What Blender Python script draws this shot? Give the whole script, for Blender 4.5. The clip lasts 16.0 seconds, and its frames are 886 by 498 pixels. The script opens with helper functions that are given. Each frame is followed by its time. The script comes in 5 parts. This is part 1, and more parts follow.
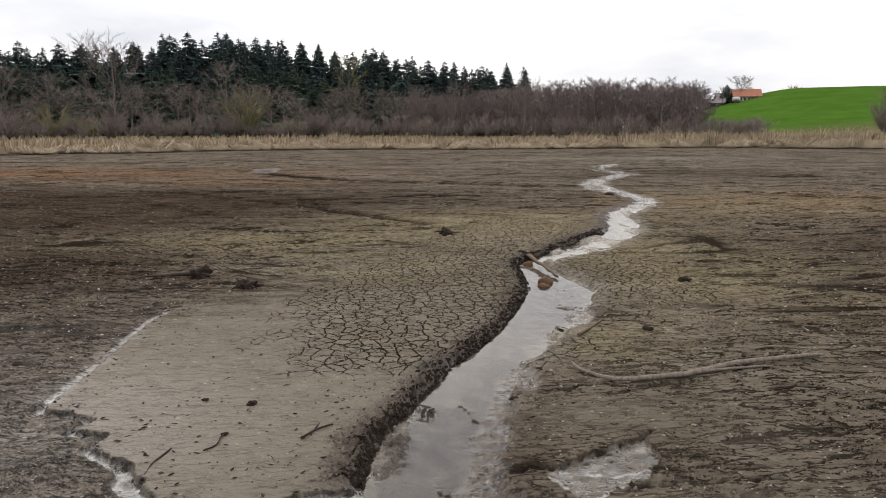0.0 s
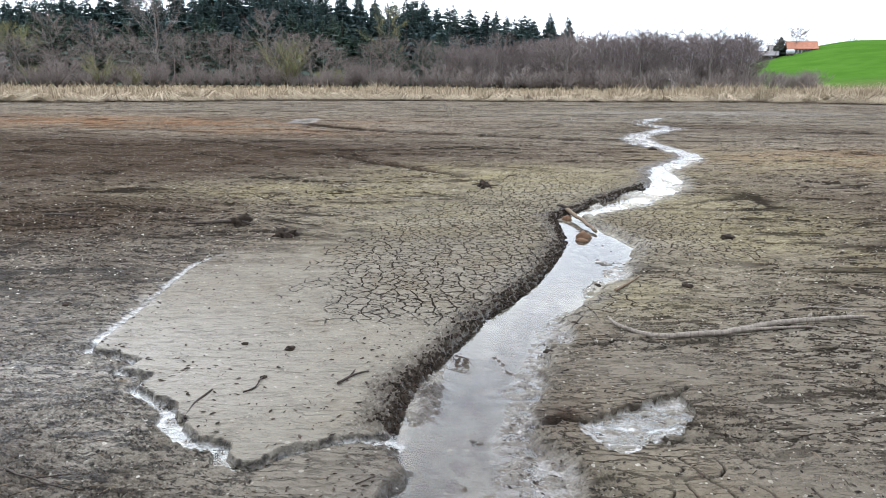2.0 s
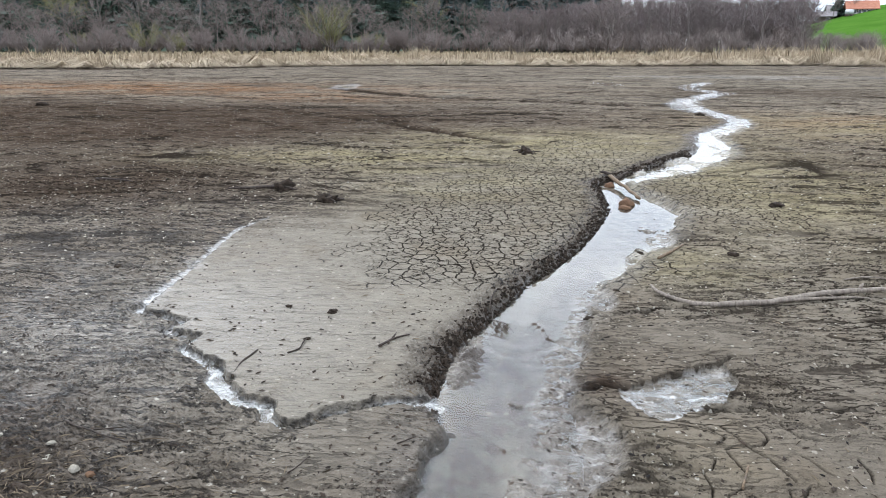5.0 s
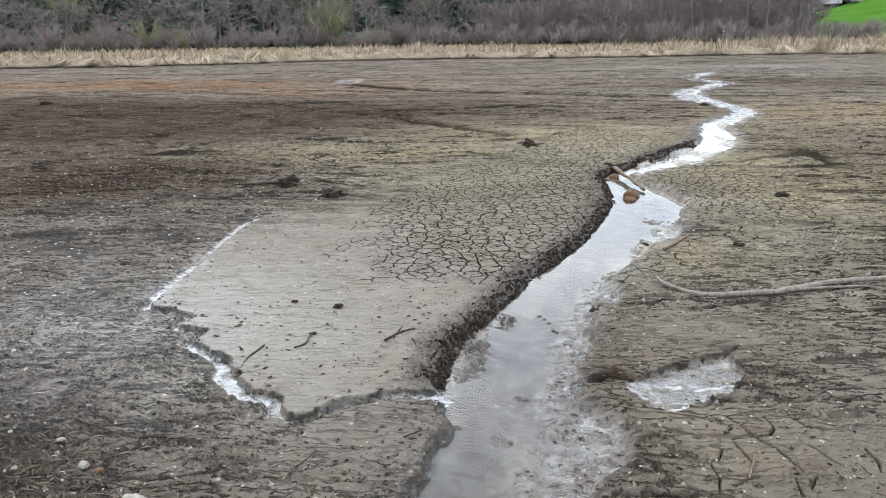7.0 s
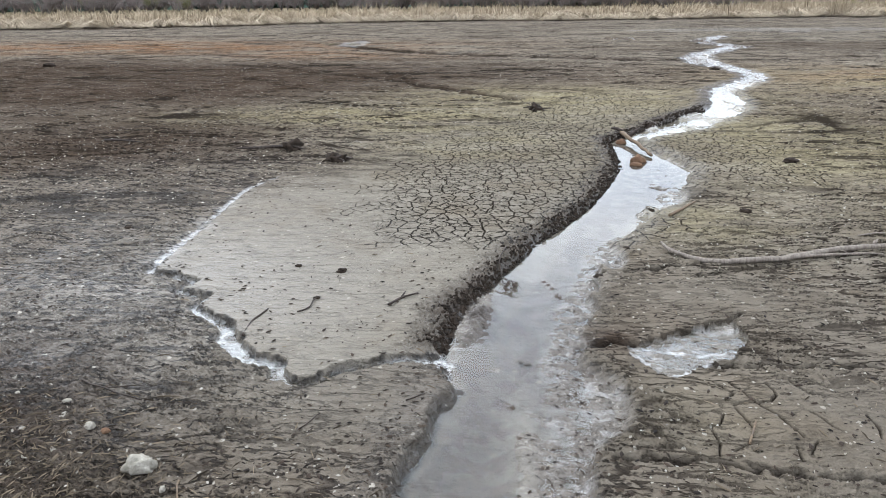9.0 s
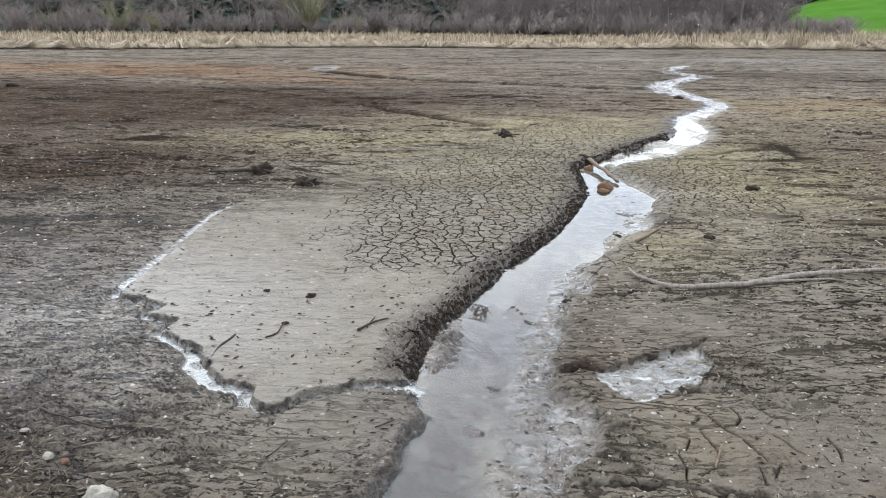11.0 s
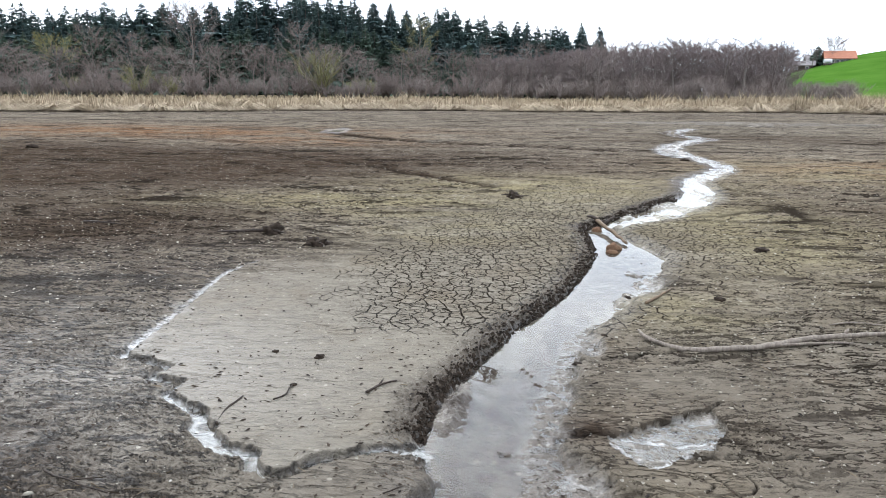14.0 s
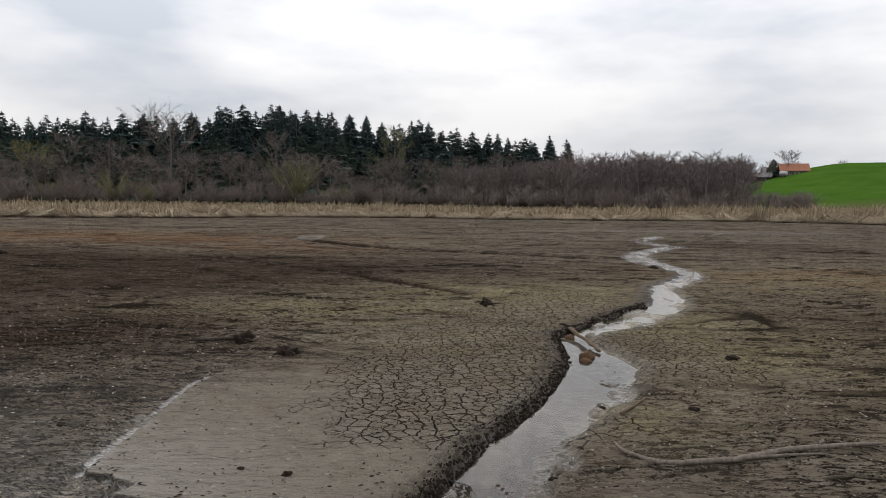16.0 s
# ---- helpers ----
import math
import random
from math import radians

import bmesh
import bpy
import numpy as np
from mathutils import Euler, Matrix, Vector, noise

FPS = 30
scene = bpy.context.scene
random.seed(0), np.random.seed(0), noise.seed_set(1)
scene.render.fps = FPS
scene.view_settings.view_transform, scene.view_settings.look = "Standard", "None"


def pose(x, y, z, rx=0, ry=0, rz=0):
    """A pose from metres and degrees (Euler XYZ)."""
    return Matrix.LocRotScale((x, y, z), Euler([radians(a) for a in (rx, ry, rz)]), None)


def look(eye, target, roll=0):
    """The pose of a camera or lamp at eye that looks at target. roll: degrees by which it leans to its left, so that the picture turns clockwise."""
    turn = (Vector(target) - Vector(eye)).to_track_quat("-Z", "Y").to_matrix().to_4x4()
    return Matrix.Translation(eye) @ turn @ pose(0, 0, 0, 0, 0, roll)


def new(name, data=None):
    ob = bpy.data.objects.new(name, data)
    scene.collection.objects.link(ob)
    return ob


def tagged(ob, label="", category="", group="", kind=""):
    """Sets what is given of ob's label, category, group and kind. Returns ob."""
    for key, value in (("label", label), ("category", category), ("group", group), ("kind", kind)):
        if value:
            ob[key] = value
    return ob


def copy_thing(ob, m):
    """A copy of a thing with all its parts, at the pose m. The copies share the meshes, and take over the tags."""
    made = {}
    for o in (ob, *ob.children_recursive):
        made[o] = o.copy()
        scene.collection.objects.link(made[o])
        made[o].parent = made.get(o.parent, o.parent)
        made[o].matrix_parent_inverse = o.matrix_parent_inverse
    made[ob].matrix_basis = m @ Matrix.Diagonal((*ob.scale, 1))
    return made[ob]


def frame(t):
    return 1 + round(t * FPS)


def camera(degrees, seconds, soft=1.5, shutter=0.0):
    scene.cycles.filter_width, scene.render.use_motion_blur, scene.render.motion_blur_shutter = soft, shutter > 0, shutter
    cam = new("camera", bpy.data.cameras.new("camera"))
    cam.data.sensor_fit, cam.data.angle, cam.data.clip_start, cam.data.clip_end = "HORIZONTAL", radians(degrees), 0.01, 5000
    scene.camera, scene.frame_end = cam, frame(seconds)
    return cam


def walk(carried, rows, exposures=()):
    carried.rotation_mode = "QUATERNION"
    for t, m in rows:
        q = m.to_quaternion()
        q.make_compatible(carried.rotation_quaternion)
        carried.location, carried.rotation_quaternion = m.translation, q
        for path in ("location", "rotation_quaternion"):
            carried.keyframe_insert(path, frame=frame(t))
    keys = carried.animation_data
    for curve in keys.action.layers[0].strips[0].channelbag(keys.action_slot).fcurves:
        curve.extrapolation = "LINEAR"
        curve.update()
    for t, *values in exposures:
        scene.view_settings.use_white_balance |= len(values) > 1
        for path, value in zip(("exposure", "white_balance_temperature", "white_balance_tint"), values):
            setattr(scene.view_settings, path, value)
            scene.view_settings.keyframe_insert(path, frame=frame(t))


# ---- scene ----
cam = camera(65.59, 16.0, soft=0.5)
walk(cam, [
    (0, pose(0.004, -0.018, 2.628, 79.979, 0.000, -2.204)),
    (0.5, pose(-0.006, -0.012, 2.624, 79.300, -0.001, 0.050)),
    (1, pose(-0.011, 0.005, 2.601, 77.051, 0.084, 0.579)),
    (1.5, pose(0.001, 0.017, 2.602, 76.676, -0.011, -0.000)),
    (2, pose(0.005, 0.013, 2.598, 76.095, -0.485, 1.062)),
    (2.5, pose(-0.001, 0.015, 2.590, 74.520, -0.618, 1.179)),
    (3, pose(-0.013, 0.002, 2.583, 73.823, -0.861, 2.721)),
    (3.5, pose(-0.010, 0.014, 2.589, 73.342, -0.672, 3.720)),
    (4, pose(-0.010, 0.009, 2.584, 73.556, -0.456, 4.332)),
    (6.5, pose(-0.006, -0.002, 2.589, 72.871, 0.350, 4.287)),
    (7, pose(-0.003, -0.003, 2.584, 72.825, 0.684, 4.577)),
    (7.5, pose(0.007, -0.001, 2.581, 72.042, 0.779, 4.904)),
    (8, pose(0.003, -0.002, 2.584, 72.308, 0.951, 5.210)),
    (8.5, pose(0.000, 0.000, 2.561, 70.104, 0.373, 4.984)),
    (9, pose(0.012, 0.024, 2.570, 69.955, 0.565, 5.115)),
    (9.5, pose(0.010, 0.020, 2.570, 70.164, 0.311, 3.750)),
    (10, pose(0.013, 0.020, 2.577, 70.655, -0.358, 2.938)),
    (12.5, pose(0.007, -0.003, 2.591, 73.879, -0.331, 2.397)),
    (13, pose(0.007, -0.001, 2.588, 74.311, -0.426, 2.178)),
    (13.5, pose(-0.001, -0.007, 2.596, 74.826, -0.567, 2.959)),
    (14, pose(0.001, -0.008, 2.614, 76.871, -0.476, 3.524)),
    (14.5, pose(-0.009, -0.019, 2.609, 78.061, -0.706, 3.100)),
    (15, pose(0.000, -0.013, 2.647, 81.244, -0.832, 1.546)),
    (15.5, pose(-0.002, -0.018, 2.657, 84.285, -1.002, 1.303)),
    (16, pose(0.006, -0.030, 2.668, 85.650, -0.823, 1.346)),
], [(0, -0.1, 7100, 15), (0.5, 0.05, 7100, 15), (1, 0.5, 7000, 15), (1.5, 0.75, 6500, 12), (2, 0.9, 6100, 10), (3, 0.85, 6050, 10), (10, 0.85, 6050, 10), (13, 0.85, 6100, 10), (14, 0.85, 6150, 10), (14.5, 0.7, 6100, 10), (15, -0.15, 6150, 9), (15.5, -0.45, 6750, 13), (16, -0.55, 6850, 13)])

# ---- sky, sun, exposure ----
world = bpy.data.worlds.new("overcast_sky")
scene.world = world
world.use_nodes = True
wt = world.node_tree
wt.nodes.clear()


def wnode(kind, **kw):
    n = wt.nodes.new(kind)
    for k, v in kw.items():
        n.inputs[k].default_value = v
    return n


SUN_EL, SUN_AZ = radians(36), radians(-28)
w_out = wt.nodes.new("ShaderNodeOutputWorld")
sky = wt.nodes.new("ShaderNodeTexSky")
sky.sky_type = "NISHITA"
sky.sun_disc = False
sky.sun_elevation, sky.sun_rotation = SUN_EL, SUN_AZ
sky_bg = wt.nodes.new("ShaderNodeBackground")
sky_bg.inputs["Strength"].default_value = 0.06
wt.links.new(sky.outputs[0], sky_bg.inputs[0])
# the cloud cover: broad soft banks over a veil of grey-white
coord = wt.nodes.new("ShaderNodeTexCoord")
stretch = wt.nodes.new("ShaderNodeMapping")
stretch.inputs["Scale"].default_value = (1.0, 1.0, 3.2)
stretch.inputs["Location"].default_value = (1.7, 0.4, 0.3)
wt.links.new(coord.outputs["Generated"], stretch.inputs[0])
bank = wnode("ShaderNodeTexNoise", Scale=2.1, Detail=5.0, Roughness=0.52)
wt.links.new(stretch.outputs[0], bank.inputs["Vector"])
ramp = wt.nodes.new("ShaderNodeValToRGB")
ramp.color_ramp.elements[0].position, ramp.color_ramp.elements[0].color = 0.34, (0.60, 0.68, 0.78, 1)
ramp.color_ramp.elements[1].position, ramp.color_ramp.elements[1].color = 0.60, (1.06, 1.10, 1.14, 1)
wt.links.new(bank.outputs[0], ramp.inputs[0])
cloud_bg = wt.nodes.new("ShaderNodeBackground")
# brighter towards the zenith, as thick cloud is
split = wt.nodes.new("ShaderNodeSeparateXYZ")
wt.links.new(coord.outputs["Generated"], split.inputs[0])
climb = wt.nodes.new("ShaderNodeMapRange")
climb.inputs[1].default_value, climb.inputs[2].default_value = 0.10, 0.5
climb.inputs[3].default_value, climb.inputs[4].default_value = 1.3, 2.35
wt.links.new(split.outputs[2], climb.inputs[0])
wt.links.new(climb.outputs[0], cloud_bg.inputs["Strength"])
wt.links.new(ramp.outputs[0], cloud_bg.inputs[0])
cover = wt.nodes.new("ShaderNodeMixShader")
cover.inputs[0].default_value = 0.9
wt.links.new(sky_bg.outputs[0], cover.inputs[1])
wt.links.new(cloud_bg.outputs[0], cover.inputs[2])
wt.links.new(cover.outputs[0], w_out.inputs[0])

sun_data = bpy.data.lights.new("veiled_sun", "SUN")
sun_data.energy, sun_data.angle, sun_data.color = 1.5, radians(14), (1.0, 0.97, 0.92)
sun = new("veiled_sun", sun_data)
sun.matrix_world = look((60 * math.sin(SUN_AZ), 60 * math.cos(SUN_AZ), 60 * math.tan(SUN_EL)), (0, 0, 0))

# ---- materials ----
class Mat:
    """A small builder for node materials."""

    def __init__(self, name, rough=0.6, spec=0.5, metal=0.0):
        self.m = bpy.data.materials.new(name)
        self.m.use_nodes = True
        self.t = self.m.node_tree
        self.b = self.t.nodes["Principled BSDF"]
        self.b.inputs["Roughness"].default_value = rough
        self.b.inputs["Specular IOR Level"].default_value = spec
        self.b.inputs["Metallic"].default_value = metal
        self.pos = self.t.nodes.new("ShaderNodeTexCoord").outputs["Object"]

    def put(self, what, sock):
        if isinstance(what, (int, float)):
            sock.default_value = what
        elif isinstance(what, tuple):
            sock.default_value = (*what, 1) if len(what) == 3 else what
        else:
            self.t.links.new(what, sock)

    def noise(self, scale, detail=4.0, rough=0.55, stretch=None, dist=0.0, where=None):
        n = self.t.nodes.new("ShaderNodeTexNoise")
        n.inputs["Scale"].default_value, n.inputs["Detail"].default_value = scale, detail
        n.inputs["Roughness"].default_value, n.inputs["Distortion"].default_value = rough, dist
        vec = where or self.pos
        if stretch:
            mp = self.t.nodes.new("ShaderNodeMapping")
            mp.inputs["Scale"].default_value = stretch
            self.t.links.new(vec, mp.inputs[0])
            vec = mp.outputs[0]
        self.t.links.new(vec, n.inputs["Vector"])
        return n.outputs[0]

    def seams(self, scale, stretch, warp):
        """Distance to the seams of a bent, drawn-out network, in cell widths."""
        mp = self.t.nodes.new("ShaderNodeMapping")
        mp.inputs["Scale"].default_value = tuple(scale * s for s in stretch)
        mp.inputs["Rotation"].default_value = (0, 0, -0.12)
        self.t.links.new(self.pos, mp.inputs[0])
        n = self.t.nodes.new("ShaderNodeTexNoise")
        n.inputs["Scale"].default_value, n.inputs["Detail"].default_value = 1.3, 3
        self.t.links.new(mp.outputs[0], n.inputs["Vector"])
        bend = self.t.nodes.new("ShaderNodeVectorMath")
        bend.operation = "MULTIPLY_ADD"
        bend.inputs[1].default_value = (warp * 2,) * 3
        self.t.links.new(n.outputs["Color"], bend.inputs[0])
        self.t.links.new(mp.outputs[0], bend.inputs[2])
        v = self.t.nodes.new("ShaderNodeTexVoronoi")
        v.feature, v.voronoi_dimensions = "DISTANCE_TO_EDGE", "2D"
        v.inputs["Scale"].default_value = 1.0
        self.t.links.new(bend.outputs[0], v.inputs["Vector"])
        return v.outputs["Distance"]

    def dots(self, scale, radius, share):
        """Scattered round chips: one in some of the cells of a grid."""
        v = self.t.nodes.new("ShaderNodeTexVoronoi")
        v.voronoi_dimensions = "2D"
        v.inputs["Scale"].default_value = scale
        self.t.links.new(self.pos, v.inputs["Vector"])
        lot = self.t.nodes.new("ShaderNodeSeparateColor")
        self.t.links.new(v.outputs["Color"], lot.inputs[0])
        return self.op("MULTIPLY", self.op("LESS_THAN", v.outputs["Distance"], self.op("MULTIPLY", lot.outputs[1], radius)), self.op("GREATER_THAN", lot.outputs[0], share))

    def attr(self, name):
        n = self.t.nodes.new("ShaderNodeAttribute")
        n.attribute_name = name
        return n.outputs["Fac"]

    def rand(self):
        return self.t.nodes.new("ShaderNodeObjectInfo").outputs["Random"]

    def island(self):
        return self.t.nodes.new("ShaderNodeNewGeometry").outputs["Random Per Island"]

    def span(self, v, a, b, c=0.0, d=1.0):
        n = self.t.nodes.new("ShaderNodeMapRange")
        self.put(v, n.inputs[0])
        for i, x in enumerate((a, b, c, d)):
            n.inputs[i + 1].default_value = x
        return n.outputs[0]

    def op(self, kind, a, b):
        n = self.t.nodes.new("ShaderNodeMath")
        n.operation = kind
        self.put(a, n.inputs[0])
        self.put(b, n.inputs[1])
        return n.outputs[0]

    def mix(self, f, a, b, blend="MIX"):
        n = self.t.nodes.new("ShaderNodeMix")
        n.data_type, n.blend_type = "RGBA", blend
        self.put(f, n.inputs[0])
        self.put(a, n.inputs[6])
        self.put(b, n.inputs[7])
        return n.outputs[2]

    def color(self, c):
        self.put(c, self.b.inputs["Base Color"])
        return self

    def rough(self, r):
        self.put(r, self.b.inputs["Roughness"])
        return self

    def bump(self, h, dist, strength=1.0):
        n = self.t.nodes.new("ShaderNodeBump")
        n.inputs["Distance"].default_value, n.inputs["Strength"].default_value = dist, strength
        self.t.links.new(h, n.inputs["Height"])
        old = self.b.inputs["Normal"].links
        if old:
            self.t.links.new(old[0].from_socket, n.inputs["Normal"])
        self.t.links.new(n.outputs[0], self.b.inputs["Normal"])
        return self


def mud_material():
    k = Mat("pond_mud", 0.7, 0.16)
    broad = k.noise(0.7, 5, 0.6)
    mid = k.noise(5, 5, 0.65)
    fine = k.noise(45, 4, 0.7)
    grit = k.noise(160, 3, 0.6)
    crust, outer = k.attr("crust"), k.attr("outer")
    c = k.mix(k.span(broad, 0.35, 0.65), (0.130, 0.109, 0.084), (0.188, 0.160, 0.126))
    drift = k.noise(0.22, 6, 0.62, (0.5, 1.0, 1.0), 0.5)
    c = k.mix(k.op("MULTIPLY", k.span(drift, 0.42, 0.62), 0.38), c, (0.052, 0.036, 0.025))
    c = k.mix(k.attr("silt"), c, k.mix(k.span(mid, 0.3, 0.7), (0.126, 0.109, 0.086), (0.172, 0.151, 0.121)))
    c = k.mix(k.span(k.noise(0.8, 5, 0.65), 0.50, 0.68, 0, 0.45), c, (0.118, 0.092, 0.062))
    c = k.mix(k.span(k.noise(2.6, 5, 0.7, None, 0.8), 0.55, 0.72, 0, 0.35), c, (0.06, 0.05, 0.04))
    c = k.mix(k.op("MULTIPLY", k.attr("algae"), k.span(k.noise(1.1, 6, 0.7, (0.45, 1.2, 1.0)), 0.34, 0.58, 0.15, 1.0)), c, (0.228, 0.194, 0.112))
    c = k.mix(k.op("MULTIPLY", k.attr("rust"), k.span(k.noise(0.5, 5, 0.65, (0.5, 1, 1)), 0.35, 0.55)), c, (0.150, 0.076, 0.034))
    # dark soil, plus shade painted on the left bank and below the reeds
    dirt_shade = k.op("MULTIPLY", k.attr("dark"), k.span(k.noise(1.7, 5, 0.7, (0.5, 1.0, 1.0)), 0.3, 0.6, 0.62, 1.0))
    c = k.mix(dirt_shade, c, (0.042, 0.0285, 0.0195))
    # streaks of darker and paler soil drawn out across the flat
    c = k.mix(k.op("MULTIPLY", k.span(k.noise(0.5, 6, 0.7, (0.3, 1.3, 1.0), 0.4), 0.5, 0.62, 0, 0.42), k.op("MULTIPLY", outer, k.op("SUBTRACT", 1.0, k.op("MAXIMUM", k.attr("algae"), k.attr("rust"))))), c, (0.034, 0.0235, 0.016))
    c = k.mix(k.op("MULTIPLY", k.span(k.noise(0.9, 5, 0.7, (0.22, 1.4, 1.0), 0.3), 0.55, 0.64, 0, 0.5), k.op("MULTIPLY", outer, k.op("SUBTRACT", 1.0, k.attr("dark")))), c, (0.215, 0.186, 0.142))
    # specks and grain
    c = k.mix(k.span(fine, 0.5, 0.75, 0, 0.4), c, k.mix(0.5, c, (0.03, 0.025, 0.02)))
    c = k.mix(k.span(grit, 0.6, 0.8, 0, 0.5), c, (0.16, 0.145, 0.12))
    # low scarps and ripples in the crust: lips painted dark, black mud and shade
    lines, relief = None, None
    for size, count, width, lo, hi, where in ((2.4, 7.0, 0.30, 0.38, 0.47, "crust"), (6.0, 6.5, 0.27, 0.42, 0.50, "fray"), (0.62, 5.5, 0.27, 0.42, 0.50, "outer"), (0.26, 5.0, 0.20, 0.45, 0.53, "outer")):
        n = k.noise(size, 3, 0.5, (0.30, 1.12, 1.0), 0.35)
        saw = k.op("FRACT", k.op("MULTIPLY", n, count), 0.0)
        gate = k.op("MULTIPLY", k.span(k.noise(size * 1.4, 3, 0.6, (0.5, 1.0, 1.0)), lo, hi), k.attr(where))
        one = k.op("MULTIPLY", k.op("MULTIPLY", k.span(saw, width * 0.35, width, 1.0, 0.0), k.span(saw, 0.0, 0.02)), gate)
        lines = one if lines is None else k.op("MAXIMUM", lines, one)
        if size == 0.62:
            swell = k.op("MULTIPLY", saw, gate)
        elif where != "outer":
            step = k.op("MULTIPLY", saw, k.op("DIVIDE", gate, size))
            relief = step if relief is None else k.op("ADD", relief, step)
    for size, width, lo, hi in ((9.5, 0.075, 0.50, 0.56),):
        one = k.op("MULTIPLY", k.span(k.seams(size, (0.30, 1.15, 0.0), 0.5), width * 0.35, width, 1.0, 0.0), k.span(k.noise(size * 0.55, 3, 0.6), lo, hi))
        lines = k.op("MAXIMUM", lines, k.op("MULTIPLY", one, k.attr("fray")))
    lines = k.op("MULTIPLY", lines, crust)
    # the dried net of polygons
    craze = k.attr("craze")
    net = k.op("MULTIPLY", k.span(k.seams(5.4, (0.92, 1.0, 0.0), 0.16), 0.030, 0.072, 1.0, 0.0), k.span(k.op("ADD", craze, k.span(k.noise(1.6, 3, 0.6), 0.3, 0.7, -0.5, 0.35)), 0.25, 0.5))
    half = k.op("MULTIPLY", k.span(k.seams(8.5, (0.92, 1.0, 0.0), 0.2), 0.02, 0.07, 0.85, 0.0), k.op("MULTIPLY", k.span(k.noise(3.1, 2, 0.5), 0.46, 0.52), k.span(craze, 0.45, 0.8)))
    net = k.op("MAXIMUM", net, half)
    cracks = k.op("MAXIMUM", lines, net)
    peat_shade = k.op("MAXIMUM", k.op("MULTIPLY", cracks, 0.94), k.attr("peat_shade"))
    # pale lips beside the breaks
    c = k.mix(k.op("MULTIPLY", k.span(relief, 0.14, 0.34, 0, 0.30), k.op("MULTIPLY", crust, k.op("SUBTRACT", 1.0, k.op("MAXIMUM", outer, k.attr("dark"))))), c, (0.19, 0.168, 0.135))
    # breaks and recesses go near black: wet mud with its shade painted in
    c = k.mix(peat_shade, c, (0.013, 0.010, 0.008))
    # flecks of rotten leaf and sodden pits
    fleck = k.noise(17, 4, 0.7, (0.5, 1.0, 1.0), 0.8)
    bare = k.op("SUBTRACT", 1.0, k.op("MAXIMUM", k.attr("straw"), k.op("MULTIPLY", k.attr("silt"), 0.6)))
    c = k.mix(k.op("MULTIPLY", k.span(fleck, 0.61, 0.67, 0, 0.75), bare), c, (0.014, 0.010, 0.008))
    # chips of shell and dry leaf
    for size, radius, share in ((17.0, 0.17, 0.80), (6.0, 0.13, 0.70)):
        c = k.mix(k.op("MULTIPLY", k.dots(size, radius, share), bare), c, (0.30, 0.272, 0.225))
    # pale foam and silt, with the sky's sheen painted on runnel and shelf
    c = k.mix(k.op("MULTIPLY", k.attr("foam_sheen"), k.span(k.noise(26, 4, 0.7), 0.36, 0.52, 0.25, 1.0)), c, (0.46, 0.45, 0.44))
    # straw and meadow behind the shore
    meadow = k.mix(k.span(k.noise(0.12, 5, 0.6), 0.35, 0.65), (0.034, 0.078, 0.011), (0.046, 0.098, 0.015))
    straw = k.mix(k.span(k.noise(1.2, 4, 0.6), 0.35, 0.65), (0.055, 0.042, 0.028), (0.15, 0.12, 0.075))
    c = k.mix(k.attr("straw"), c, straw)
    c = k.mix(k.attr("meadow"), c, meadow)
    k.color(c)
    k.put(k.span(k.attr("wet"), 0.02, 1, 0.0, 0.5), k.b.inputs["Specular IOR Level"])
    r = k.op("SUBTRACT", k.span(mid, 0.3, 0.7, 0.62, 0.8), k.op("MULTIPLY", k.attr("wet"), 0.45))
    k.rough(r)
    k.bump(k.op("MULTIPLY", cracks, -1.0), 0.03, 1.0).bump(swell, 0.05, 0.8).bump(relief, 0.09, 0.9).bump(fine, 0.018, 1.0).bump(grit, 0.006, 1.0)
    return k.m


def water_material(name, tint, ripple):
    k = Mat(name, 0.0, 0.5)
    k.b.inputs["Transmission Weight"].default_value = 1.0
    k.b.inputs["IOR"].default_value = 1.33
    k.color(tint)
    k.bump(k.noise(9, 2, 0.5), ripple)
    return k.m


def wood_material(name, a, b, stretch=(8, 8, 1)):
    k = Mat(name, 0.75, 0.12)
    grain = k.noise(6, 5, 0.6, stretch)
    c = k.mix(k.span(grain, 0.35, 0.65), a, b)
    c = k.mix(k.span(k.noise(9, 3), 0.55, 0.7, 0, 0.7), c, (0.06, 0.05, 0.042))
    k.color(c).bump(grain, 0.01)
    return k.m


def plain_material(name, a, b, scale=5, rough=0.8, bump=0.01, by="noise"):
    k = Mat(name, rough, 0.04)
    f = {"noise": lambda: k.span(k.noise(scale, 5, 0.6), 0.35, 0.65), "rand": k.rand, "island": k.island}[by]()
    c = k.mix(f, a, b)
    c = k.mix(k.span(k.noise(scale * 5, 3), 0.4, 0.7, 0, 0.5), c, k.mix(0.5, c, (0.02, 0.018, 0.015)))
    k.color(c)
    if bump:
        k.bump(k.noise(scale * 3, 4), bump)
    return k.m


def tree_material(name, a, b, rough=0.85):
    """Varies from tree to tree and from spray to spray."""
    k = Mat(name, rough, 0.15)
    k.color(k.mix(k.op("ADD", k.op("MULTIPLY", k.rand(), 0.6), k.op("MULTIPLY", k.island(), 0.4)), a, b))
    return k.m


